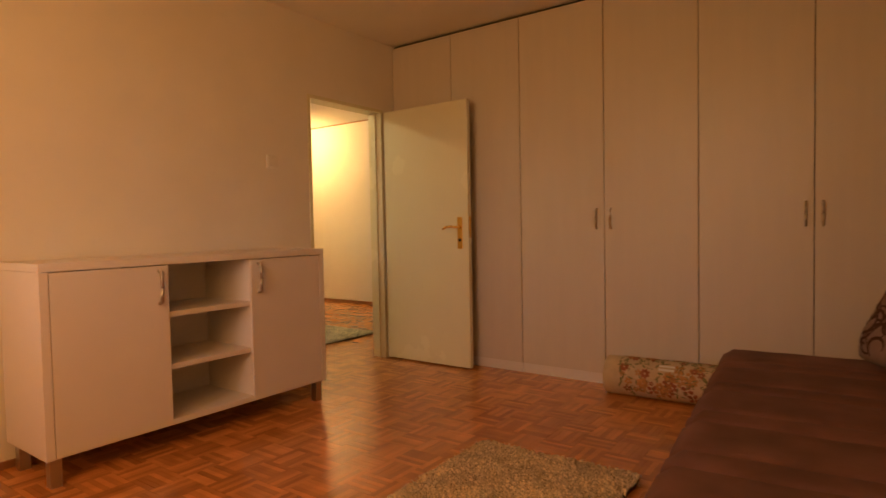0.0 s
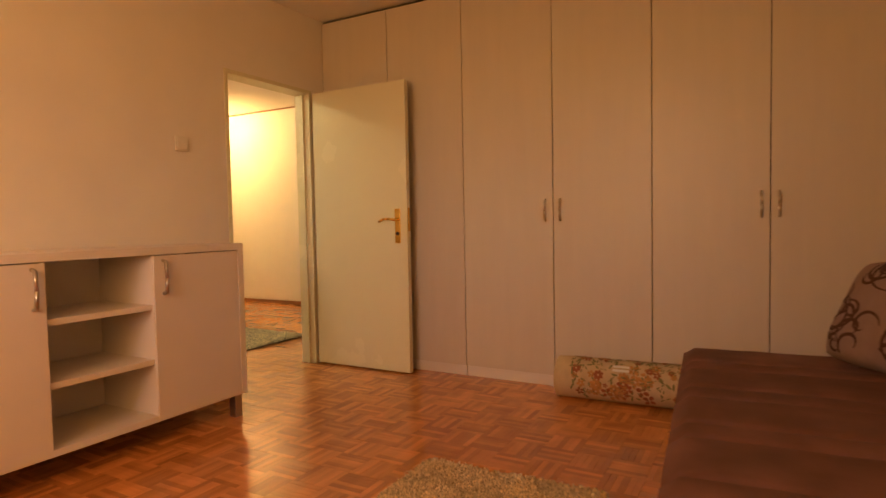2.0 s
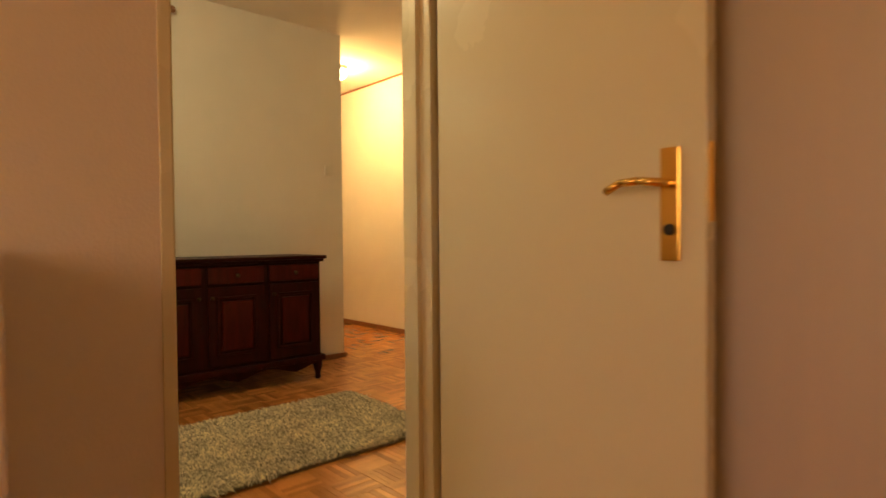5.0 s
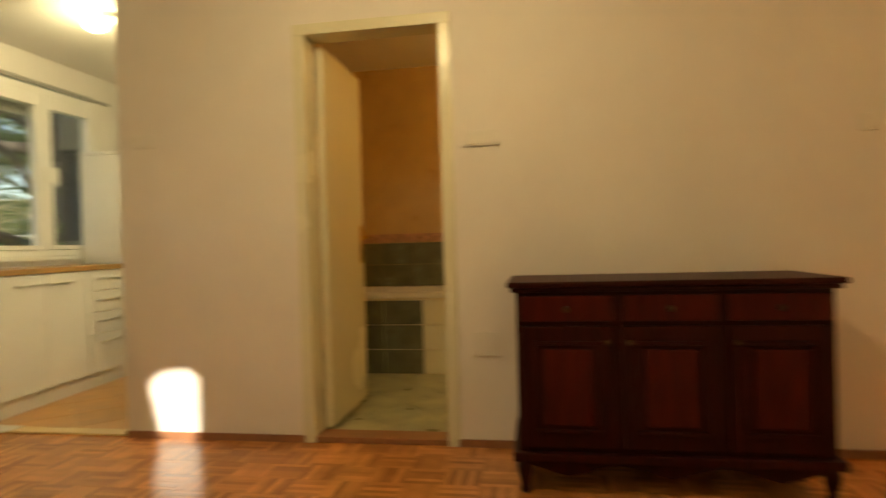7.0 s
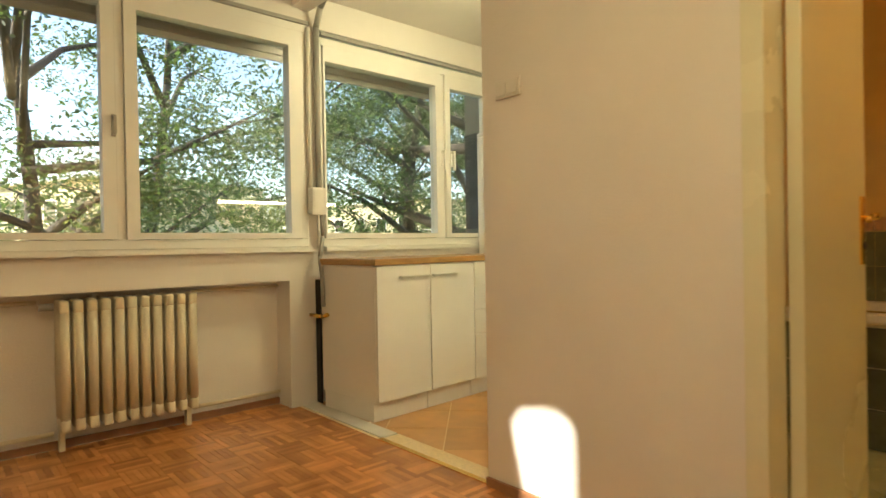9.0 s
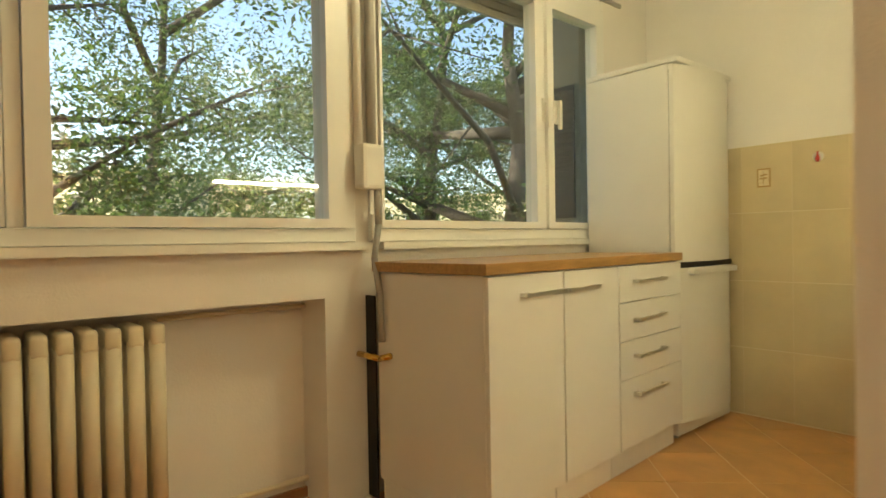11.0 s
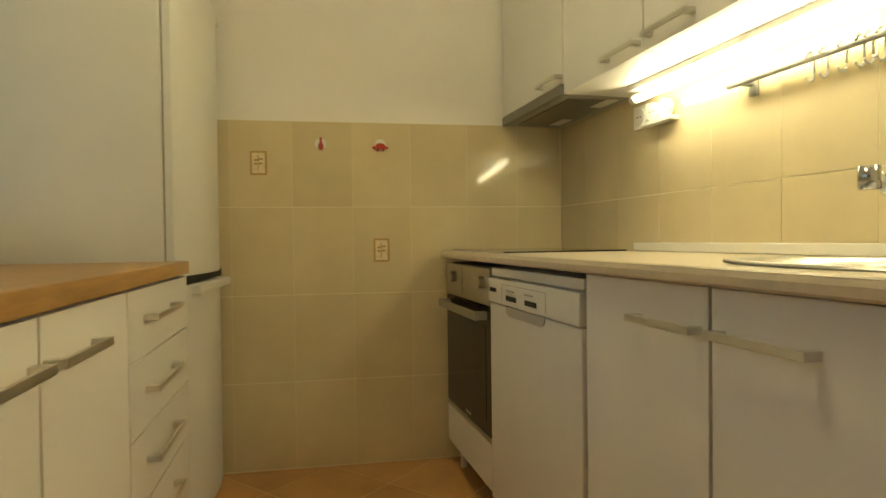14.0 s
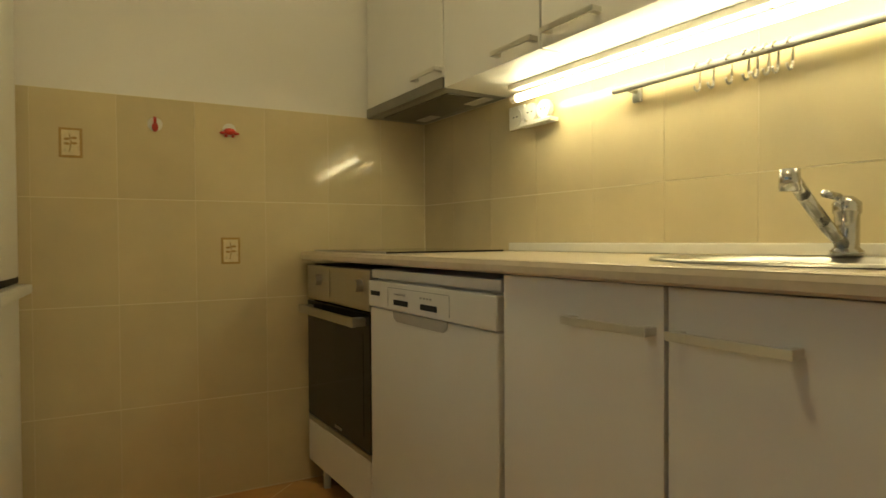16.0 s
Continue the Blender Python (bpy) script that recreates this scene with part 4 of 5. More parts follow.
s = thing("sink", (SKX, SKY, CT), "oval stainless steel sink set into the counter", "sink")
bm = bmesh.new()
rows_ = []
for k, (q, z) in enumerate(((1.06, .0005), (1.05, .005), (1.0, .006), (.93, .002), (.88, -.02), (.80, -.11), (.6, -.15), (.12, -.155))):
    rows_.append([bm.verts.new((SKX + SKA * q * math.cos(2 * math.pi * i / 40), SKY + SKB * (q if q > .95 else q * .98) * math.sin(2 * math.pi * i / 40), CT + z + .001)) for i in range(40)])
for a, b in zip(rows_, rows_[1:]):
    for i in range(40):
        bm.faces.new((a[i], a[(i + 1) % 40], b[(i + 1) % 40], b[i]))
bm.faces.new(rows_[-1])
part("bowl", bm, STEEL, s, smooth=True)
part("drain", tube(bmesh.new(), (SKX, SKY, CT - .155), (SKX, SKY, CT - .150), .03, seg=16), CHROME, s)
t = thing("faucet", (-2.31, 3.20, CT), "chrome single-lever kitchen faucet beside the sink", "faucet")
TX, TY = -2.29, 3.205
part("base", lathe(bmesh.new(), (TX, TY, CT + .008), [(.028, 0), (.028, .008), (.021, .014), (.021, .075), (.024, .08), (.024, .10), (.01, .112)], 18), CHROME, t, smooth=True)
part("spout", pipe(bmesh.new(), [(TX - .01, TY, CT + .025), (TX - .075, TY + .008, CT + .07), (TX - .14, TY + .012, CT + .118), (TX - .192, TY + .008, CT + .148)], .0125, 12), CHROME, t, "slanting chrome spout", smooth=True)
part("nozzle", tube(bmesh.new(), (TX - .200, TY + .006, CT + .122), (TX - .200, TY + .006, CT + .160), .0165, seg=14), CHROME, t, smooth=True)
part("lever", pipe(bmesh.new(), [(TX, TY, CT + .100), (TX - .03, TY + .002, CT + .118), (TX - .075, TY + .006, CT + .122)], .0075, 8), CHROME, t, "chrome lever", smooth=True)

OUTR = (-.030, 0, 0)
for a, b, hs in ((3.270, 3.674, (3.285, 3.472)), (2.85, 3.266, (3.063, 3.250))):
    c = thing("base_cabinet", (-2.42, (a + b) / 2, 0), "white base cabinet with one plain door under the counter", "cabinet", "cabinets under the counter")
    for e0, e1 in ((a + .001, a + .018), (b - .018, b - .001)):
        part("side_panel", B(DFX + .019, CX - .012, e0, e1, .10, .880), KLAM, c)
    part("bottom", B(DFX + .019, CX - .012, a + .0181, b - .0181, .10, .118), KLAM, c)
    part("back_panel", B(CX - .02, CX - .012, a + .0181, b - .0181, .119, .880), KLAM, c)
    part("plinth", B(DFX + .05, DFX + .066, a + .001, b - .001, 0, .099), KLAM, c)
    dd = part("door", B(DFX, DFX + .018, a + .002, b - .002, .11, .882, bevel=.0015), KLAM, c)
    bar_handle(dd, (DFX, hs[0], .81), (DFX, hs[1], .81), OUTR)

# dishwasher
d = thing("dishwasher", (-2.45, 3.98, 0), "white freestanding dishwasher under the counter", "dishwasher")
DX, DY0, DY1 = -2.762, 3.682, 4.315
part("body", B(DX + .032, CX - .03, DY0, DY1, .02, .841, bevel=.004), FRIDGE, d)
part("lid", B(DX + .012, CX - .03, DY0, DY1, .843, .870, bevel=.004), FRIDGE, d)
part("door", B(DX + .006, DX + .031, DY0 + .002, DY1 - .002, .10, .754, bevel=.004), FRIDGE, d)
pn = part("control_panel", B(DX, DX + .030, DY0 + .002, DY1 - .002, .757, .837, bevel=.005), FRIDGE, d)
bm = bmesh.new()         # shallow trapezoid grip with rounded lower corners; its grey paints in the shade
gp = [(4.165, .7555), (3.880, .7555), (3.886, .735), (3.902, .727), (4.140, .727), (4.158, .735)]
fr_, bk_ = [bm.verts.new((DX + .0035, y, z)) for y, z in gp], [bm.verts.new((DX + .010, y, z)) for y, z in gp]
bm.faces.new(fr_), bm.faces.new(bk_[::-1])
for i in range(6):
    bm.faces.new((fr_[i], bk_[i], bk_[(i + 1) % 6], fr_[(i + 1) % 6]))
part("grip_recess", bm, GREYS, d, "grip recess, its shade painted by a grey plate")
for q in ((3.865, 3.8655), (4.185, 4.1855)):
    part("panel_outline", B(DX - .0008, DX + .001, q[0], q[1] + .001, .768, .822), GREYP, pn)
part("panel_outline", B(DX - .0008, DX + .001, 3.868, 4.184, .8215, .823), GREYP, pn)
for ya in (4.11, 3.963):
    part("display", B(DX - .0015, DX + .001, ya - .040, ya + .040, .775, .790), DARK, pn, "dark display")
for k in range(9):
    ya = 4.14 - k * .013 if k < 5 else 4.0 - (k - 5) * .016
    part("button", B(DX - .002, DX + .001, ya - .003, ya + .003, .803, .808), GREYP, pn)
part("logo_mark", B(DX - .0012, DX + .001, 4.238, 4.296, .793, .806), DARK, pn, "small dark maker mark")
part("plinth", B(DX + .05, DX + .07, DY0 + .01, DY1 - .01, .01, .098), FRIDGE, d)

# oven
o = thing("oven", (-2.45, 4.6, 0), "built-in steel oven with dark glass door", "oven")
OX, OY0, OY1 = -2.750, 4.332, 4.885
part("body", B(OX + .03, CX - .03, OY0, OY1, .262, .868), DARK, o)
pn = part("control_panel", B(OX, OX + .029, OY0, OY1, .735, .864, bevel=.002), STEEL, o, "brushed steel control panel")
for ya in (4.40, 4.752):
    part("knob", tube(bmesh.new(), (OX - .022, ya, .814), (OX, ya, .814), .021, seg=18), STEEL, pn, "round knob")
dr = part("door", B(OX, OX + .028, OY0, OY1, .285, .728, bevel=.002), BLACKG, o, "dark glass door")
part("window", B(OX - .001, OX + .001, OY0 + .05, OY1 - .05, .33, .66), BLACKG, dr)
bar_handle(dr, (OX, OY0 + .03, .700), (OX, OY1 - .03, .700), (-.045, 0, 0), STEEL, .011)
part("bottom_trim", B(OX, OX + .028, OY0, OY1, .265, .283), STEEL, o, "steel trim")
part("logo_mark", B(OX - .0012, OX + .001, 4.56, 4.62, .30, .309), STEEL, dr, "small maker mark")
part("drawer_front", B(OX, OX + .018, OY0, OY1, .105, .262, bevel=.002), KLAM, o, "white panel under the oven")
for y in (OY0 + .05, OY1 - .06):
    part("foot", tube(bmesh.new(), (OX + .05, y, 0), (OX + .05, y, .262), .014), LIGHTP, o)
part("panel_seam", B(OX - .0008, OX + .001, 4.655, 4.657, .755, .855), DARK, pn)
h = thing("hob", (-2.44, 4.58, CT), "black glass ceramic hob on the counter", "hob")
part("glass", B(-2.72, -2.26, 4.28, 4.87, CT + .0005, CT + .006, bevel=.001), BLACKG, h)
part("rim", B(-2.724, -2.7205, 4.276, 4.874, CT + .0005, CT + .007), STEEL, h)

# ---- kitchen: wall cabinets, hood, light, rail ----
UF, UB, UT = -2.478, 1.463, 2.16
for i, (a, b) in enumerate(((4.322, 4.90), (3.852, 4.318), (3.382, 3.848), (2.90, 3.378))):
    c = thing("wall_cabinet", (-2.33, (a + b) / 2, UB), "white wall cabinet with plain door and bar handle", "cabinet", "wall cabinets over the counter")
    zb = UB if i else UB + .040
    part("body", B(UF + .019, CX - .001, a + .001, b - .001, zb, UT), KLAM, c)
    dd = part("door", B(UF, UF + .018, a + .002, b - .002, zb - .001, UT, bevel=.0015), KLAM, c)
    hs = ((4.326, 4.497), (3.858, 4.032), (3.64, 3.822), (2.93, 3.11))[i]
    hz = (1.526, 1.490, 1.495, 1.495)[i]
    bar_handle(dd, (UF, hs[0], hz), (UF, hs[1], hz), OUTR)
h = thing("cooker_hood", (-2.33, 4.58, 1.46), "flat steel cooker hood under the wall cabinet", "cooker hood")
part("body", B(UF + .02, CX - .012, 4.322, 4.898, 1.464, 1.502), GREYP, h)
part("front_strip", B(UF - .006, UF + .019, 4.320, 4.898, 1.461, 1.499, bevel=.003), STEELD, h, "steel front strip")
part("filter", B(UF + .05, CX - .05, 4.37, 4.85, 1.459, 1.4635), STEELD, h, "metal grease filter")
for y in (4.40, 4.75):
    part("lamp_cover", B(CX - .10, CX - .055, y - .06, y + .06, 1.456, 1.4588), LIGHTP, h)
l_ = thing("under_cabinet_light", (-2.23, 3.6, 1.44), "lit fluorescent tube lamp under the wall cabinets", "lamp")
part("housing", B(CX - .118, CX - .084, 2.95, 4.185, 1.444, 1.4625, bevel=.003), LIGHTP, l_)
part("tube", tube(bmesh.new(), (CX - .104, 2.98, 1.416), (CX - .104, 4.150, 1.416), .0125, seg=12), TUBE, l_, "glowing tube", smooth=True)
for y in (2.965, 4.165):
    part("end_cap", tube(bmesh.new(), (CX - .104, y - .012, 1.416), (CX - .104, y + .012, 1.416), .0135, seg=12), LIGHTP, l_)

TW = CX - .0085     # face of the tiles
r = thing("hook_rail", (-2.24, 3.4, 1.33), "dark metal hanging rail on the tiled wall", "rail")
RZ = 1.368
part("bar", tube(bmesh.new(), (TW - .045, 2.95, RZ), (TW - .045, 3.80, RZ), .0095, seg=12), GREYP, r, smooth=True)
for y in (3.752, 3.06):
    b_ = part("bracket", B(TW - .012, TW, y - .014, y + .014, RZ - .035, RZ + .015, bevel=.004), GREYP, r)
    part("arm", tube(bmesh.new(), (TW - .045, y, RZ), (TW - .010, y, RZ), .012), GREYP, b_)
for y in (3.545, 3.51, 3.465, 3.425, 3.405, 3.38, 3.36, 3.33):
    h = thing("hanging_hook", (TW - .045, y, RZ), "small steel hook hanging on the rail", "hook", "hooks on the kitchen rail")
    pts = [Vector((TW - .045 - .013 * math.cos(a), y, RZ + .013 * math.sin(a))) for a in (0, .8, 1.6, 2.4, 3.1)]
    pts += [Vector((TW - .033, y, RZ - .035))] + [Vector((TW - .045 + .012 * math.cos(a), y, RZ - .042 - .012 * math.sin(a))) for a in (0, .8, 1.6, 2.4, 3.1)]
    part("wire", pipe(bmesh.new(), pts, .0028, 6), STEEL, h, smooth=True)


def socket(y, label, double=False):
    s = thing("power_socket", (TW, y, 1.381), label, "socket")
    w_ = .16 if double else .08
    if double:
        part("ledge", B(TW - .040, TW - .0005, y - .075, y + .075, 1.336, 1.350, bevel=.004), LIGHTP, s, "slanted white base")
    else:
        part("plate", B(TW - .012, TW - .0005, y - w_ / 2, y + w_ / 2, 1.341, 1.421, bevel=.004), LIGHTP, s)
    for k in ((-.032, .032) if double else (0,)):
        fc = part("face", tube(bmesh.new(), (TW - .03 if double else TW - .016, y + k, 1.381), (TW - .011, y + k, 1.381), .030, seg=20), LIGHTP, s)
        for q in (-.009, .009):
            part("hole", tube(bmesh.new(), ((TW - .0315 if double else TW - .0175), y + k + q, 1.381), ((TW - .029 if double else TW - .015), y + k + q, 1.381), .003, seg=8), DARK, fc)


socket(4.258, "white wall socket on the tiles")
socket(4.136, "white double socket on the tiles below the lamp", True)

SKEW = Matrix.Translation((XKE, YK, 0)) @ Matrix.Rotation(radians(5.2), 4, 'Z') @ Matrix.Translation((-XKE, -YK, 0))
for o in [q for q in scene.objects if q not in before_run and not q.parent] + [bpy.data.objects["wall_kitchen_side"], bpy.data.objects["wall_bathroom_west"]]:
    o.matrix_basis = SKEW @ Matrix.LocRotScale(o.location, o.rotation_euler, o.scale)

# end wall: decor tiles and hooks
EW = YK - .0085
for x, z in ((-3.525, 1.292), (-3.02, .922)):
    d = thing("decor_tile", (x, EW, z), "small framed relief tile with a leaf sprig on cream wall", "wall decoration", "decor tiles")
    part("frame", B(x - .034, x + .034, EW - .005, EW - .0005, z - .05, z + .05, bevel=.002), DECOF, d)
    part("field", B(x - .026, x + .026, EW - .0065, EW - .0051, z - .042, z + .042), DECOC, d)
    bm = pipe(bmesh.new(), [(x - .004, EW - .007, z - .032), (x + .002, EW - .007, z), (x - .003, EW - .007, z + .03)], .0018, 5)
    for sx, sz in ((-1, .012), (1, .016), (-1, -.004), (1, -.002)):
        ball(bm, (x + sx * .010, EW - .007, z + sz), .008, 1.1, .25, .55, 8)
    part("sprig", bm, DECOF, d)
for x, kind_ in ((-3.27, 0), (-3.02, 1)):
    d = thing("wall_hook", (x, EW, 1.375), "small red and white wall hook on the tiles" if kind_ else "small red bottle-shaped wall hook on the tiles", "hook")
    part("disc", tube(bmesh.new(), (x, EW - .006, 1.375), (x, EW - .0005, 1.375), .024, seg=18), LIGHTP, d)
    bm = bmesh.new()
    if kind_:
        ball(bm, (x, EW - .012, 1.368), .018, 1.2, .5, .7)
        for k in (-1, 1):
            ball(bm, (x + k * .024, EW - .010, 1.362), .009, 1.3, .6, .6)
        ball(bm, (x - .012, EW - .010, 1.352), .006), ball(bm, (x + .012, EW - .010, 1.352), .006)
    else:
        ball(bm, (x, EW - .011, 1.364), .012, .9, .5, 1.4)
        tube(bm, (x, EW - .011, 1.372), (x, EW - .011, 1.40), .005)
    part("figure", bm, REDP, d, "red plastic shape", smooth=True)

# ---- bathroom ----
b = thing("bathtub", (-.5, 4.5, 0), "white bathtub with dark green tiled front", "bathtub")
bm = B(-2.05, .4, 4.20, 4.30, .585, .63, bevel=.012)
box(bm, -2.05, .4, 4.80, 4.88, .585, .63), box(bm, -2.05, -1.9, 4.301, 4.799, .585, .63), box(bm, .25, .4, 4.301, 4.799, .585, .63), box(bm, -1.9, .25, 4.301, 4.799, .25, .28)
part("rim", bm, MARBLE, b, "white enamel rim")
fr = part("front", B(-2.05, .4, 4.225, 4.29, 0, .584), WGROUT, b)
for i in range(6):
    for j in range(3):
        x0 = -2.18 + i * .31
        part("tile", B(max(x0, -2.05) + .003, x0 + .307, 4.215, 4.2249, .004 + j * .19, .187 + j * .19), BGREEN if not (i == 3) else DOORP, fr)
bm = bmesh.new()
tl = thing("tile_wainscot", (-.5, 4.89, .63), "dark green wall tiles with a brown border above the bath", "wall tiles")
tagged(tl, kind="structure")
for i in range(8):
    for j in range(2):
        part("tile", B(-2.05 + i * .3 + .002, -1.75 + i * .3 - .002, 4.888, 4.899, .632 + j * .192, .822 + j * .192), BGREEN, tl)
    part("border_tile", B(-2.05 + i * .3 + .002, -1.75 + i * .3 - .002, 4.886, 4.899, 1.018, 1.094), BORDER, tl)

# ---- outside: ground, trees, far houses ----
ground = B(-400, 300, -400, 400, -4.3, -4.2)
solid("ground", ground, GRASS, "grassy ground below the windows", "ground", kind="structure")
structure("facade_pier", [(-4.72, -4.50, 4.62, 4.75, -3, 3.0)], OLIVE, "grey facade pier and shutter box outside the narrow pane")
for ya, yb, zt in ((.80, 2.70, 2.15), (2.84, 3.95, 2.10)):
    sh = thing("roller_shutter", (-4.34, (ya + yb) / 2, zt), "raised grey roller shutter showing its lowest slats", "shutter", "raised shutters")
    for k in range(5):
        part("slat", B(-4.352, -4.335, ya, yb, zt + k * .042, zt + k * .042 + .039, bevel=.003), GREYP, sh)
sh = thing("roller_shutter", (-4.95, 4.5, 1), "dark lowered roller shutter outside the narrow pane", "shutter")
for k in range(28):
    part("slat", B(-4.70, -4.53, 4.595, 4.61, 1.12 + k * .03, 1.147 + k * .03), DARK, sh)


def leaves(name, parent, centres, per, spread, size, seed, origin):
    rnd = random.Random(seed)
    vs, fs = [], []
    for c in centres:
        for i in range(per):
            p = Vector(c) + Vector((rnd.gauss(0, spread), rnd.gauss(0, spread), rnd.gauss(0, spread * .7)))
            a, b_ = Vector((rnd.uniform(-1, 1), rnd.uniform(-1, 1), rnd.uniform(-.8, .3))).normalized(), Vector((rnd.uniform(-1, 1), rnd.uniform(-1, 1), rnd.uniform(-1, 1)))
            b_ = a.cross(b_).normalized()
            s_ = size * rnd.uniform(.6, 1.4)
            k = len(vs)
            vs += [tuple(p - a * s_ - origin), tuple(p + b_ * s_ * .45 - origin), tuple(p + a * s_ - origin), tuple(p - b_ * s_ * .45 - origin)]
            fs.append((k, k + 1, k + 2, k + 3))
    me = bpy.data.meshes.new(name)
    me.from_pydata(vs, [], fs)
    me.materials.append(LEAF)
    o = new(name, me)
    o.parent = parent
    tagged(o, "many small green leaves", kind="stuff")


def tree(x, y, h, r, lean, seed, label, leaf=0.07, per=34, twigs=60):
    rnd = random.Random(seed)
    base = Vector((x, y, -4.2))
    t = thing("tree", base, label, "tree", "trees outside the windows")
    bm = bmesh.new()
    top = base + Vector((lean[0], lean[1], h))
    knots = [base.lerp(top, k / 6) + Vector((rnd.uniform(-.15, .15), rnd.uniform(-.15, .15), 0)) for k in range(7)]
    for k in range(6):
        tube(bm, knots[k], knots[k + 1], r * (1 - k * .12), r * (1 - (k + 1) * .12), 10)
    tips = []
    for k in range(13):
        s0 = knots[2].lerp(knots[6], rnd.uniform(0, 1))
        a = rnd.uniform(0, 6.28)
        ln = h * rnd.uniform(.25, .45)
        mid = s0 + Vector((math.cos(a) * ln * .5, math.sin(a) * ln * .5, ln * rnd.uniform(.05, .4)))
        end = mid + Vector((math.cos(a + rnd.uniform(-.5, .5)) * ln * .5, math.sin(a + rnd.uniform(-.5, .5)) * ln * .5, ln * rnd.uniform(-.1, .35)))
        rr = r * rnd.uniform(.28, .5)
        tube(bm, s0, mid, rr, rr * .65, 8), tube(bm, mid, end, rr * .65, rr * .2, 8)
        for q in range(5):
            u = rnd.uniform(.15, 1)
            p = mid.lerp(end, u)
            e = p + Vector((rnd.uniform(-1, 1), rnd.uniform(-1, 1), rnd.uniform(-.7, .7))) * ln * .3
            tube(bm, p, e, rr * .25, rr * .06, 5)
            tips += [e, p.lerp(e, .6)]
        tips.append(end)
    part("trunk", bm, BARK, t, "dark branching trunk and limbs", smooth=True)
    for k in range(twigs):
        a, q = rnd.uniform(0, 6.28), rnd.uniform(0, 1) ** .5 * h * .5
        tips.append(knots[4] + Vector((math.cos(a) * q, math.sin(a) * q, rnd.uniform(-h * .28, h * .34))))
    leaves("crown", t, tips, per, .27, leaf, seed, base)


tree(-9.6, 9.7, 10.5, .30, (-.2, .3), 11, "tall tree with dark trunk and loose green crown", .040, 150, 66)
tree(-10.5, 2.6, 9.0, .17, (.8, -.9), 23, "leafy tree with slanting limbs outside the window", .040, 150, 66)
tree(-12.5, 9.5, 10.5, .22, (.4, .8), 37, "tall tree with a dark forked trunk", .046, 120, 66)
tree(-16, 4.5, 11, .22, (.0, 1.0), 41, "green tree behind the nearer trees", .06, 95, 60)
tree(-17, 13, 11, .22, (.6, .2), 53, "green tree behind the nearer trees", .06, 95, 60)
tree(-19, 20, 12, .24, (.2, .2), 59, "broad green tree farther off", .065, 90, 60)
tree(-14, 16.5, 10, .2, (.2, -.4), 67, "green tree farther off beside the others", .06, 95, 60)


def house(x, y, w, d, h, rot, label, seed):
    hs = thing("house", (x, y, -4.2), label, "house", "far houses")
    m = Matrix.Translation((x, y, -4.2)) @ Matrix.Rotation(rot, 4, 'Z')

    def p_(name, bm, material, parent, label_=""):
        bmesh.ops.transform(bm, matrix=m, verts=bm.verts)
        return part(name, bm, material, parent, label_)
    p_("wall", B(-w / 2, w / 2, -d / 2, d / 2, 0, h), PLAST, hs)
    p_("roof", B(-w / 2 - .3, w / 2 + .3, -d / 2 - .3, d / 2 + .3, h, h + .12), PLAST, hs)
    for fl in range(int(h // 2.9)):
        for k in range(int(d // 2.6)):
            y_ = -d / 2 + 1.4 + k * 2.6
            wd = p_("window", B(w / 2 - .05, w / 2 + .03, y_ - .6, y_ + .6, fl * 2.9 + .9, fl * 2.9 + 2.3), WHITEP, hs)
            p_("pane", B(w / 2 + .031, w / 2 + .04, y_ - .5, y_ + .5, fl * 2.9 + 1.0, fl * 2.9 + 2.2), BLACKG, wd)


house(-48, 8, 10, 26, 9.0, -1.15, "sunlit yellow house far behind the trees", 1)
house(-50, 42, 10, 24, 9.5, -1.15, "sunlit pale house far behind the trees", 2)


# ---- pieces of floors and tiled walls ----
def clip(poly, x0, x1, y0, y1):
    for ax, v, s_ in ((0, x0, 1), (0, x1, -1), (1, y0, 1), (1, y1, -1)):
        res = []
        for a, b_ in zip(poly, poly[1:] + poly[:1]):
            ia, ib = (a[ax] - v) * s_ >= 0, (b_[ax] - v) * s_ >= 0
            if ia:
                res.append(a)
            if ia != ib:
                t = (v - a[ax]) / (b_[ax] - a[ax])
                res.append((a[0] + t * (b_[0] - a[0]), a[1] + t * (b_[1] - a[1])))
        poly = res
        if len(poly) < 3:
            return []
    return poly


def prism(bm, poly, z0, z1, inset=0.0):
    up = [bm.verts.new((*p, z1)) for p in poly]
    lo = [bm.verts.new((*p, z0)) for p in poly]
    bm.faces.new(up)
    for i in range(len(poly)):
        k = (i + 1) % len(poly)
        bm.faces.new((up[i], lo[i], lo[k], up[k]))


def diagonal_tiles(owner, x0, x1, y0, y1, side, joint, material, ox, oy):
    c = math.sqrt(.5)
    for i in range(-14, 15):
        for j in range(-14, 15):
            a, b_ = i * side, j * side
            q = []
            for u, v in ((0, 0), (1, 0), (1, 1), (0, 1)):
                p, r_ = a + joint / 2 + u * (side - joint), b_ + joint / 2 + v * (side - joint)
                q.append((ox + c * (p - r_), oy + c * (p + r_)))
            q = clip(q, x0, x1, y0, y1)
            if q and abs(sum(s_[0] * e[1] - e[0] * s_[1] for s_, e in zip(q, q[1:] + q[:1]))) > .0006:
                bm = bmesh.new()
                prism(bm, q, -.005, 0)
                o = finish("tile", bm, material)
                o.parent = owner


diagonal_tiles(bpy.data.objects["floor_kitchen"], -4.19, -2.11, 2.80, YK, .33, .005, TERRA, -3.25, 4.44)
diagonal_tiles(bpy.data.objects["floor_bathroom"], -2.06, .4, YH1 + .02, 4.22, .33, .004, BFLOOR, -1.2, 3.4)

# wall tiles
zs = [0.004, .371, .738, 1.108, 1.470]


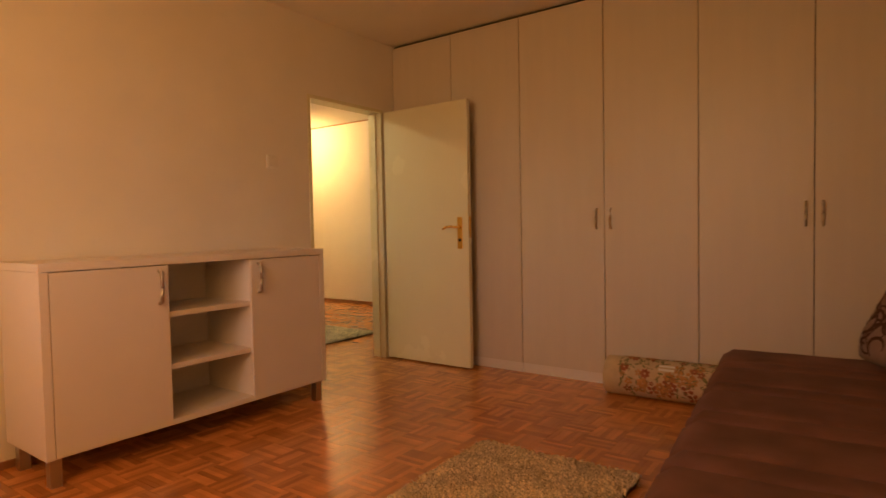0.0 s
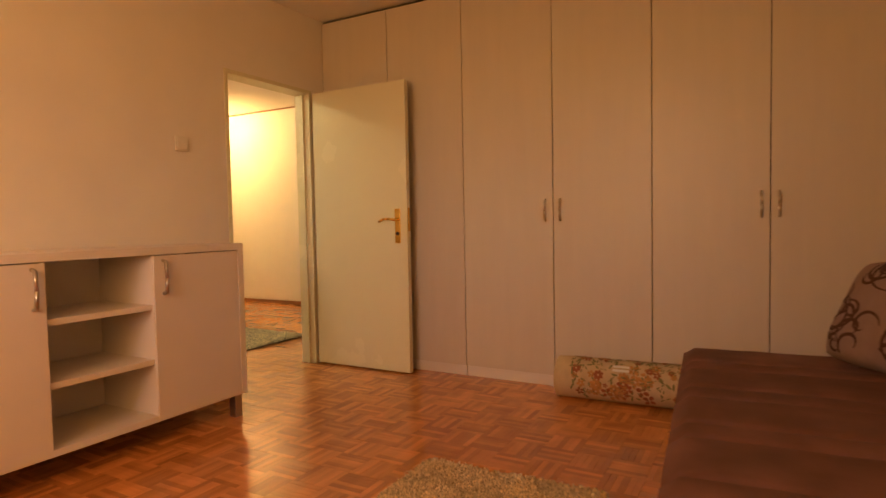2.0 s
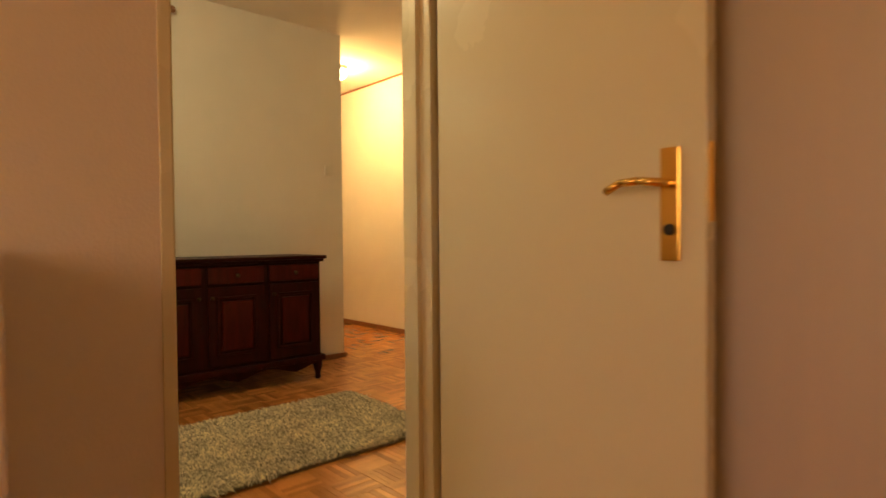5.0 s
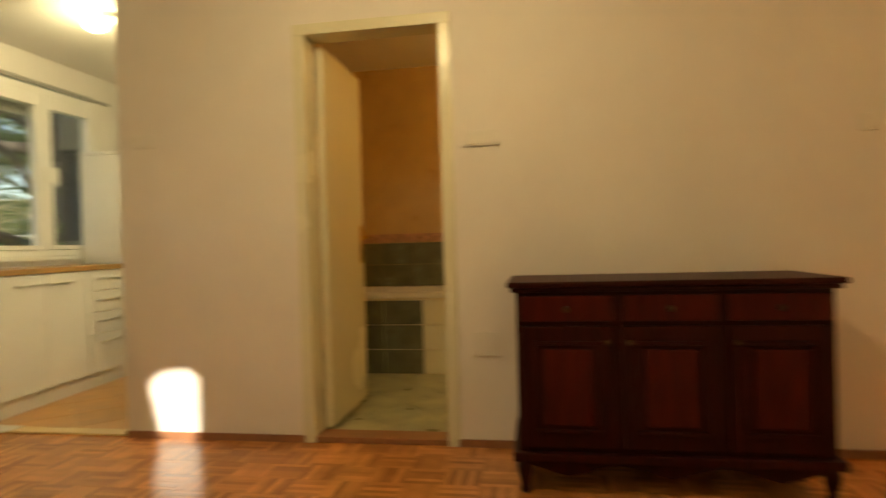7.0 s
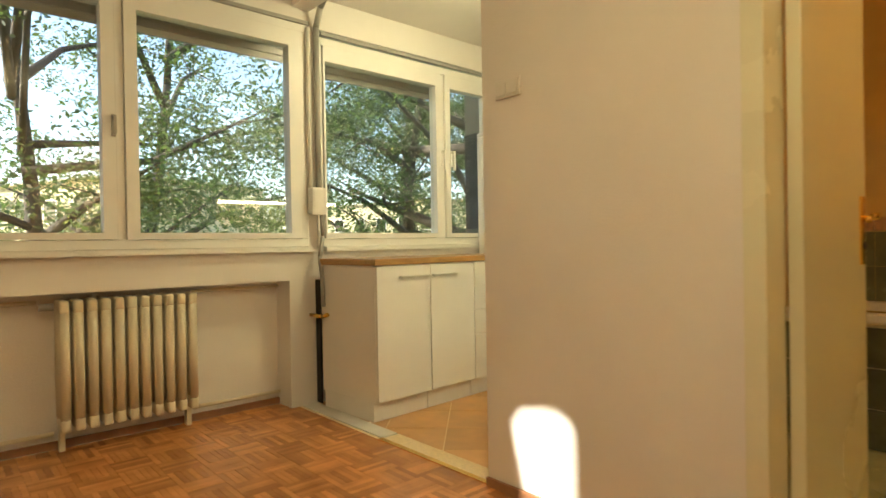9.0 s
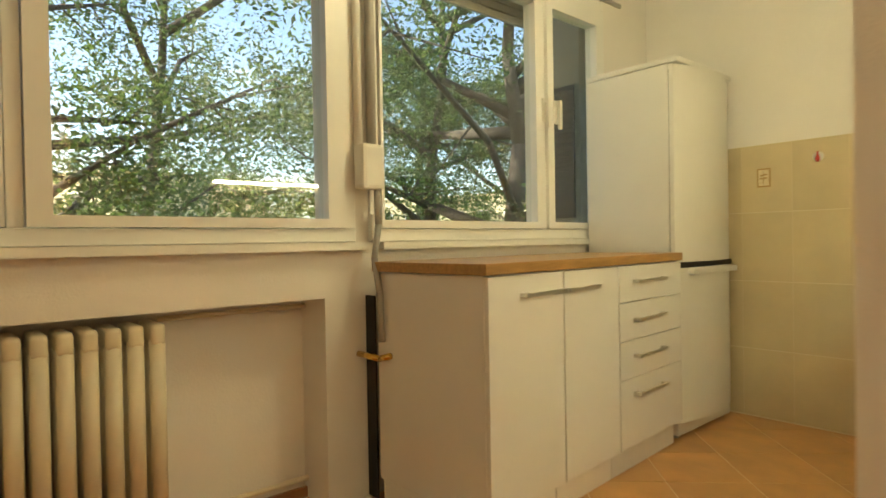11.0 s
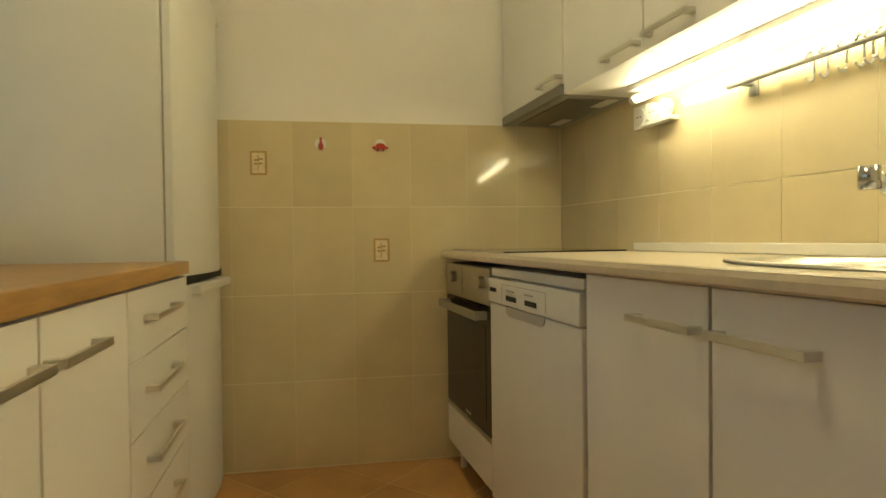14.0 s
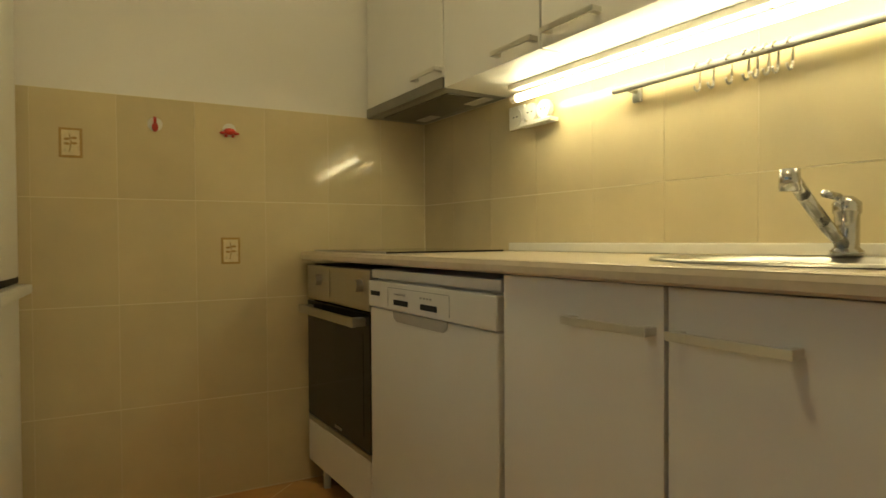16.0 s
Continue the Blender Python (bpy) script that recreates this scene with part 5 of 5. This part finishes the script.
def wall_tile(owner, bx):
    bm = bmesh.new()
    box(bm, *bx, bevel=.0005)
    o = finish("tile", bm, WTILE)
    o.parent = owner


ew = bpy.data.objects["wall_kitchen_end"]
g = B(-4.19, XKE, YK - .0072, YK - .0005, 0, 1.470)
o = finish("grout", g, WGROUT)
o.parent = ew
xs = [-4.19, -3.89, -3.64, -3.39, -3.14, -2.89, -2.64, -2.41, XKE - .010]
for a, b_ in zip(xs, xs[1:]):
    for z0, z1 in zip(zs, zs[1:]):
        wall_tile(ew, (a + .0007, b_ - .0007, YK - .0085, YK - .0073, z0 + .0015, z1 - .0015))
sw = bpy.data.objects["wall_kitchen_side"]
o = finish("grout", B(XKE - .0072, XKE - .0005, YH1, YK - .004, 0, 1.464), WGROUT)
o.parent = sw
ys = [YK - .010] + [4.67 + .25 - .25 * k for k in range(1, 8)] + [2.803]
for b_, a in zip(ys, ys[1:]):
    for z0, z1 in zip(zs, zs[1:]):
        wall_tile(sw, (XKE - .0085, XKE - .0073, a + .0007, b_ - .0007, z0 + .0015, min(z1, 1.463) - .0015))

# mosaic parquet: squares of six strips, turned in alternation
SQ, NST = .158, 6


def strips(x0, x1, y0, y1):
    for i in range(math.floor(x0 / SQ), math.ceil(x1 / SQ)):
        for j in range(math.floor(y0 / SQ), math.ceil(y1 / SQ)):
            for k in range(NST):
                a, b_ = k * SQ / NST + .0005, (k + 1) * SQ / NST - .0005
                q = (i * SQ + a, i * SQ + b_, j * SQ + .0006, (j + 1) * SQ - .0006) if (i + j) % 2 else (i * SQ + .0006, (i + 1) * SQ - .0006, j * SQ + a, j * SQ + b_)
                q = (max(q[0], x0), min(q[1], x1), max(q[2], y0), min(q[3], y1))
                if q[1] - q[0] > .003 and q[3] - q[2] > .003:
                    yield q


def parquet(owner, areas, near):
    vs, fs = [], []
    shared = {}
    for ar in areas:
        for q in strips(*ar):
            z = random.uniform(-.0006, .0003)
            cx_, cy_ = (q[0] + q[1]) / 2, (q[2] + q[3]) / 2
            if near[0] < cx_ < near[1] and near[2] < cy_ < near[3] and len(owner.children) < 300:
                key = (round(q[1] - q[0], 4), round(q[3] - q[2], 4))
                if key not in shared:
                    bm = bmesh.new()
                    w_, l2 = key[0] / 2, key[1] / 2
                    prism(bm, [(-w_, -l2), (w_, -l2), (w_, l2), (-w_, l2)], -.006, 0)
                    me = bpy.data.meshes.new("parquet_strip")
                    bm.to_mesh(me)
                    bm.free()
                    me.materials.append(PARQ1)
                    shared[key] = me
                o_ = new("parquet_strip", shared[key])
                o_.location = (cx_, cy_, z)
                o_.parent = owner
                continue
            k = len(vs)
            vs += [(q[0], q[2], z), (q[1], q[2], z), (q[1], q[3], z), (q[0], q[3], z), (q[0], q[2], -.006), (q[1], q[2], -.006), (q[1], q[3], -.006), (q[0], q[3], -.006)]
            fs += [(k, k + 1, k + 2, k + 3), (k, k + 4, k + 5, k + 1), (k + 1, k + 5, k + 6, k + 2), (k + 2, k + 6, k + 7, k + 3), (k + 3, k + 7, k + 4, k)]
    me = bpy.data.meshes.new("parquet_rest")
    me.from_pydata(vs, [], fs)
    me.materials.append(PARQ)
    o_ = new("parquet_rest", me)
    o_.parent = owner
    tagged(o_, "joined strips of the same parquet", kind="stuff")


parquet(bpy.data.objects["floor_bedroom"], [(XW, .01, YS, 0)], (-2.3, -1.2, -1.55, -.5))
parquet(bpy.data.objects["floor_living"], [(-4.36, XHALL, 0, YH0), (1.21, XHALL, YH0, 6.2)], (-2.6, -1.5, 1.6, 2.6))
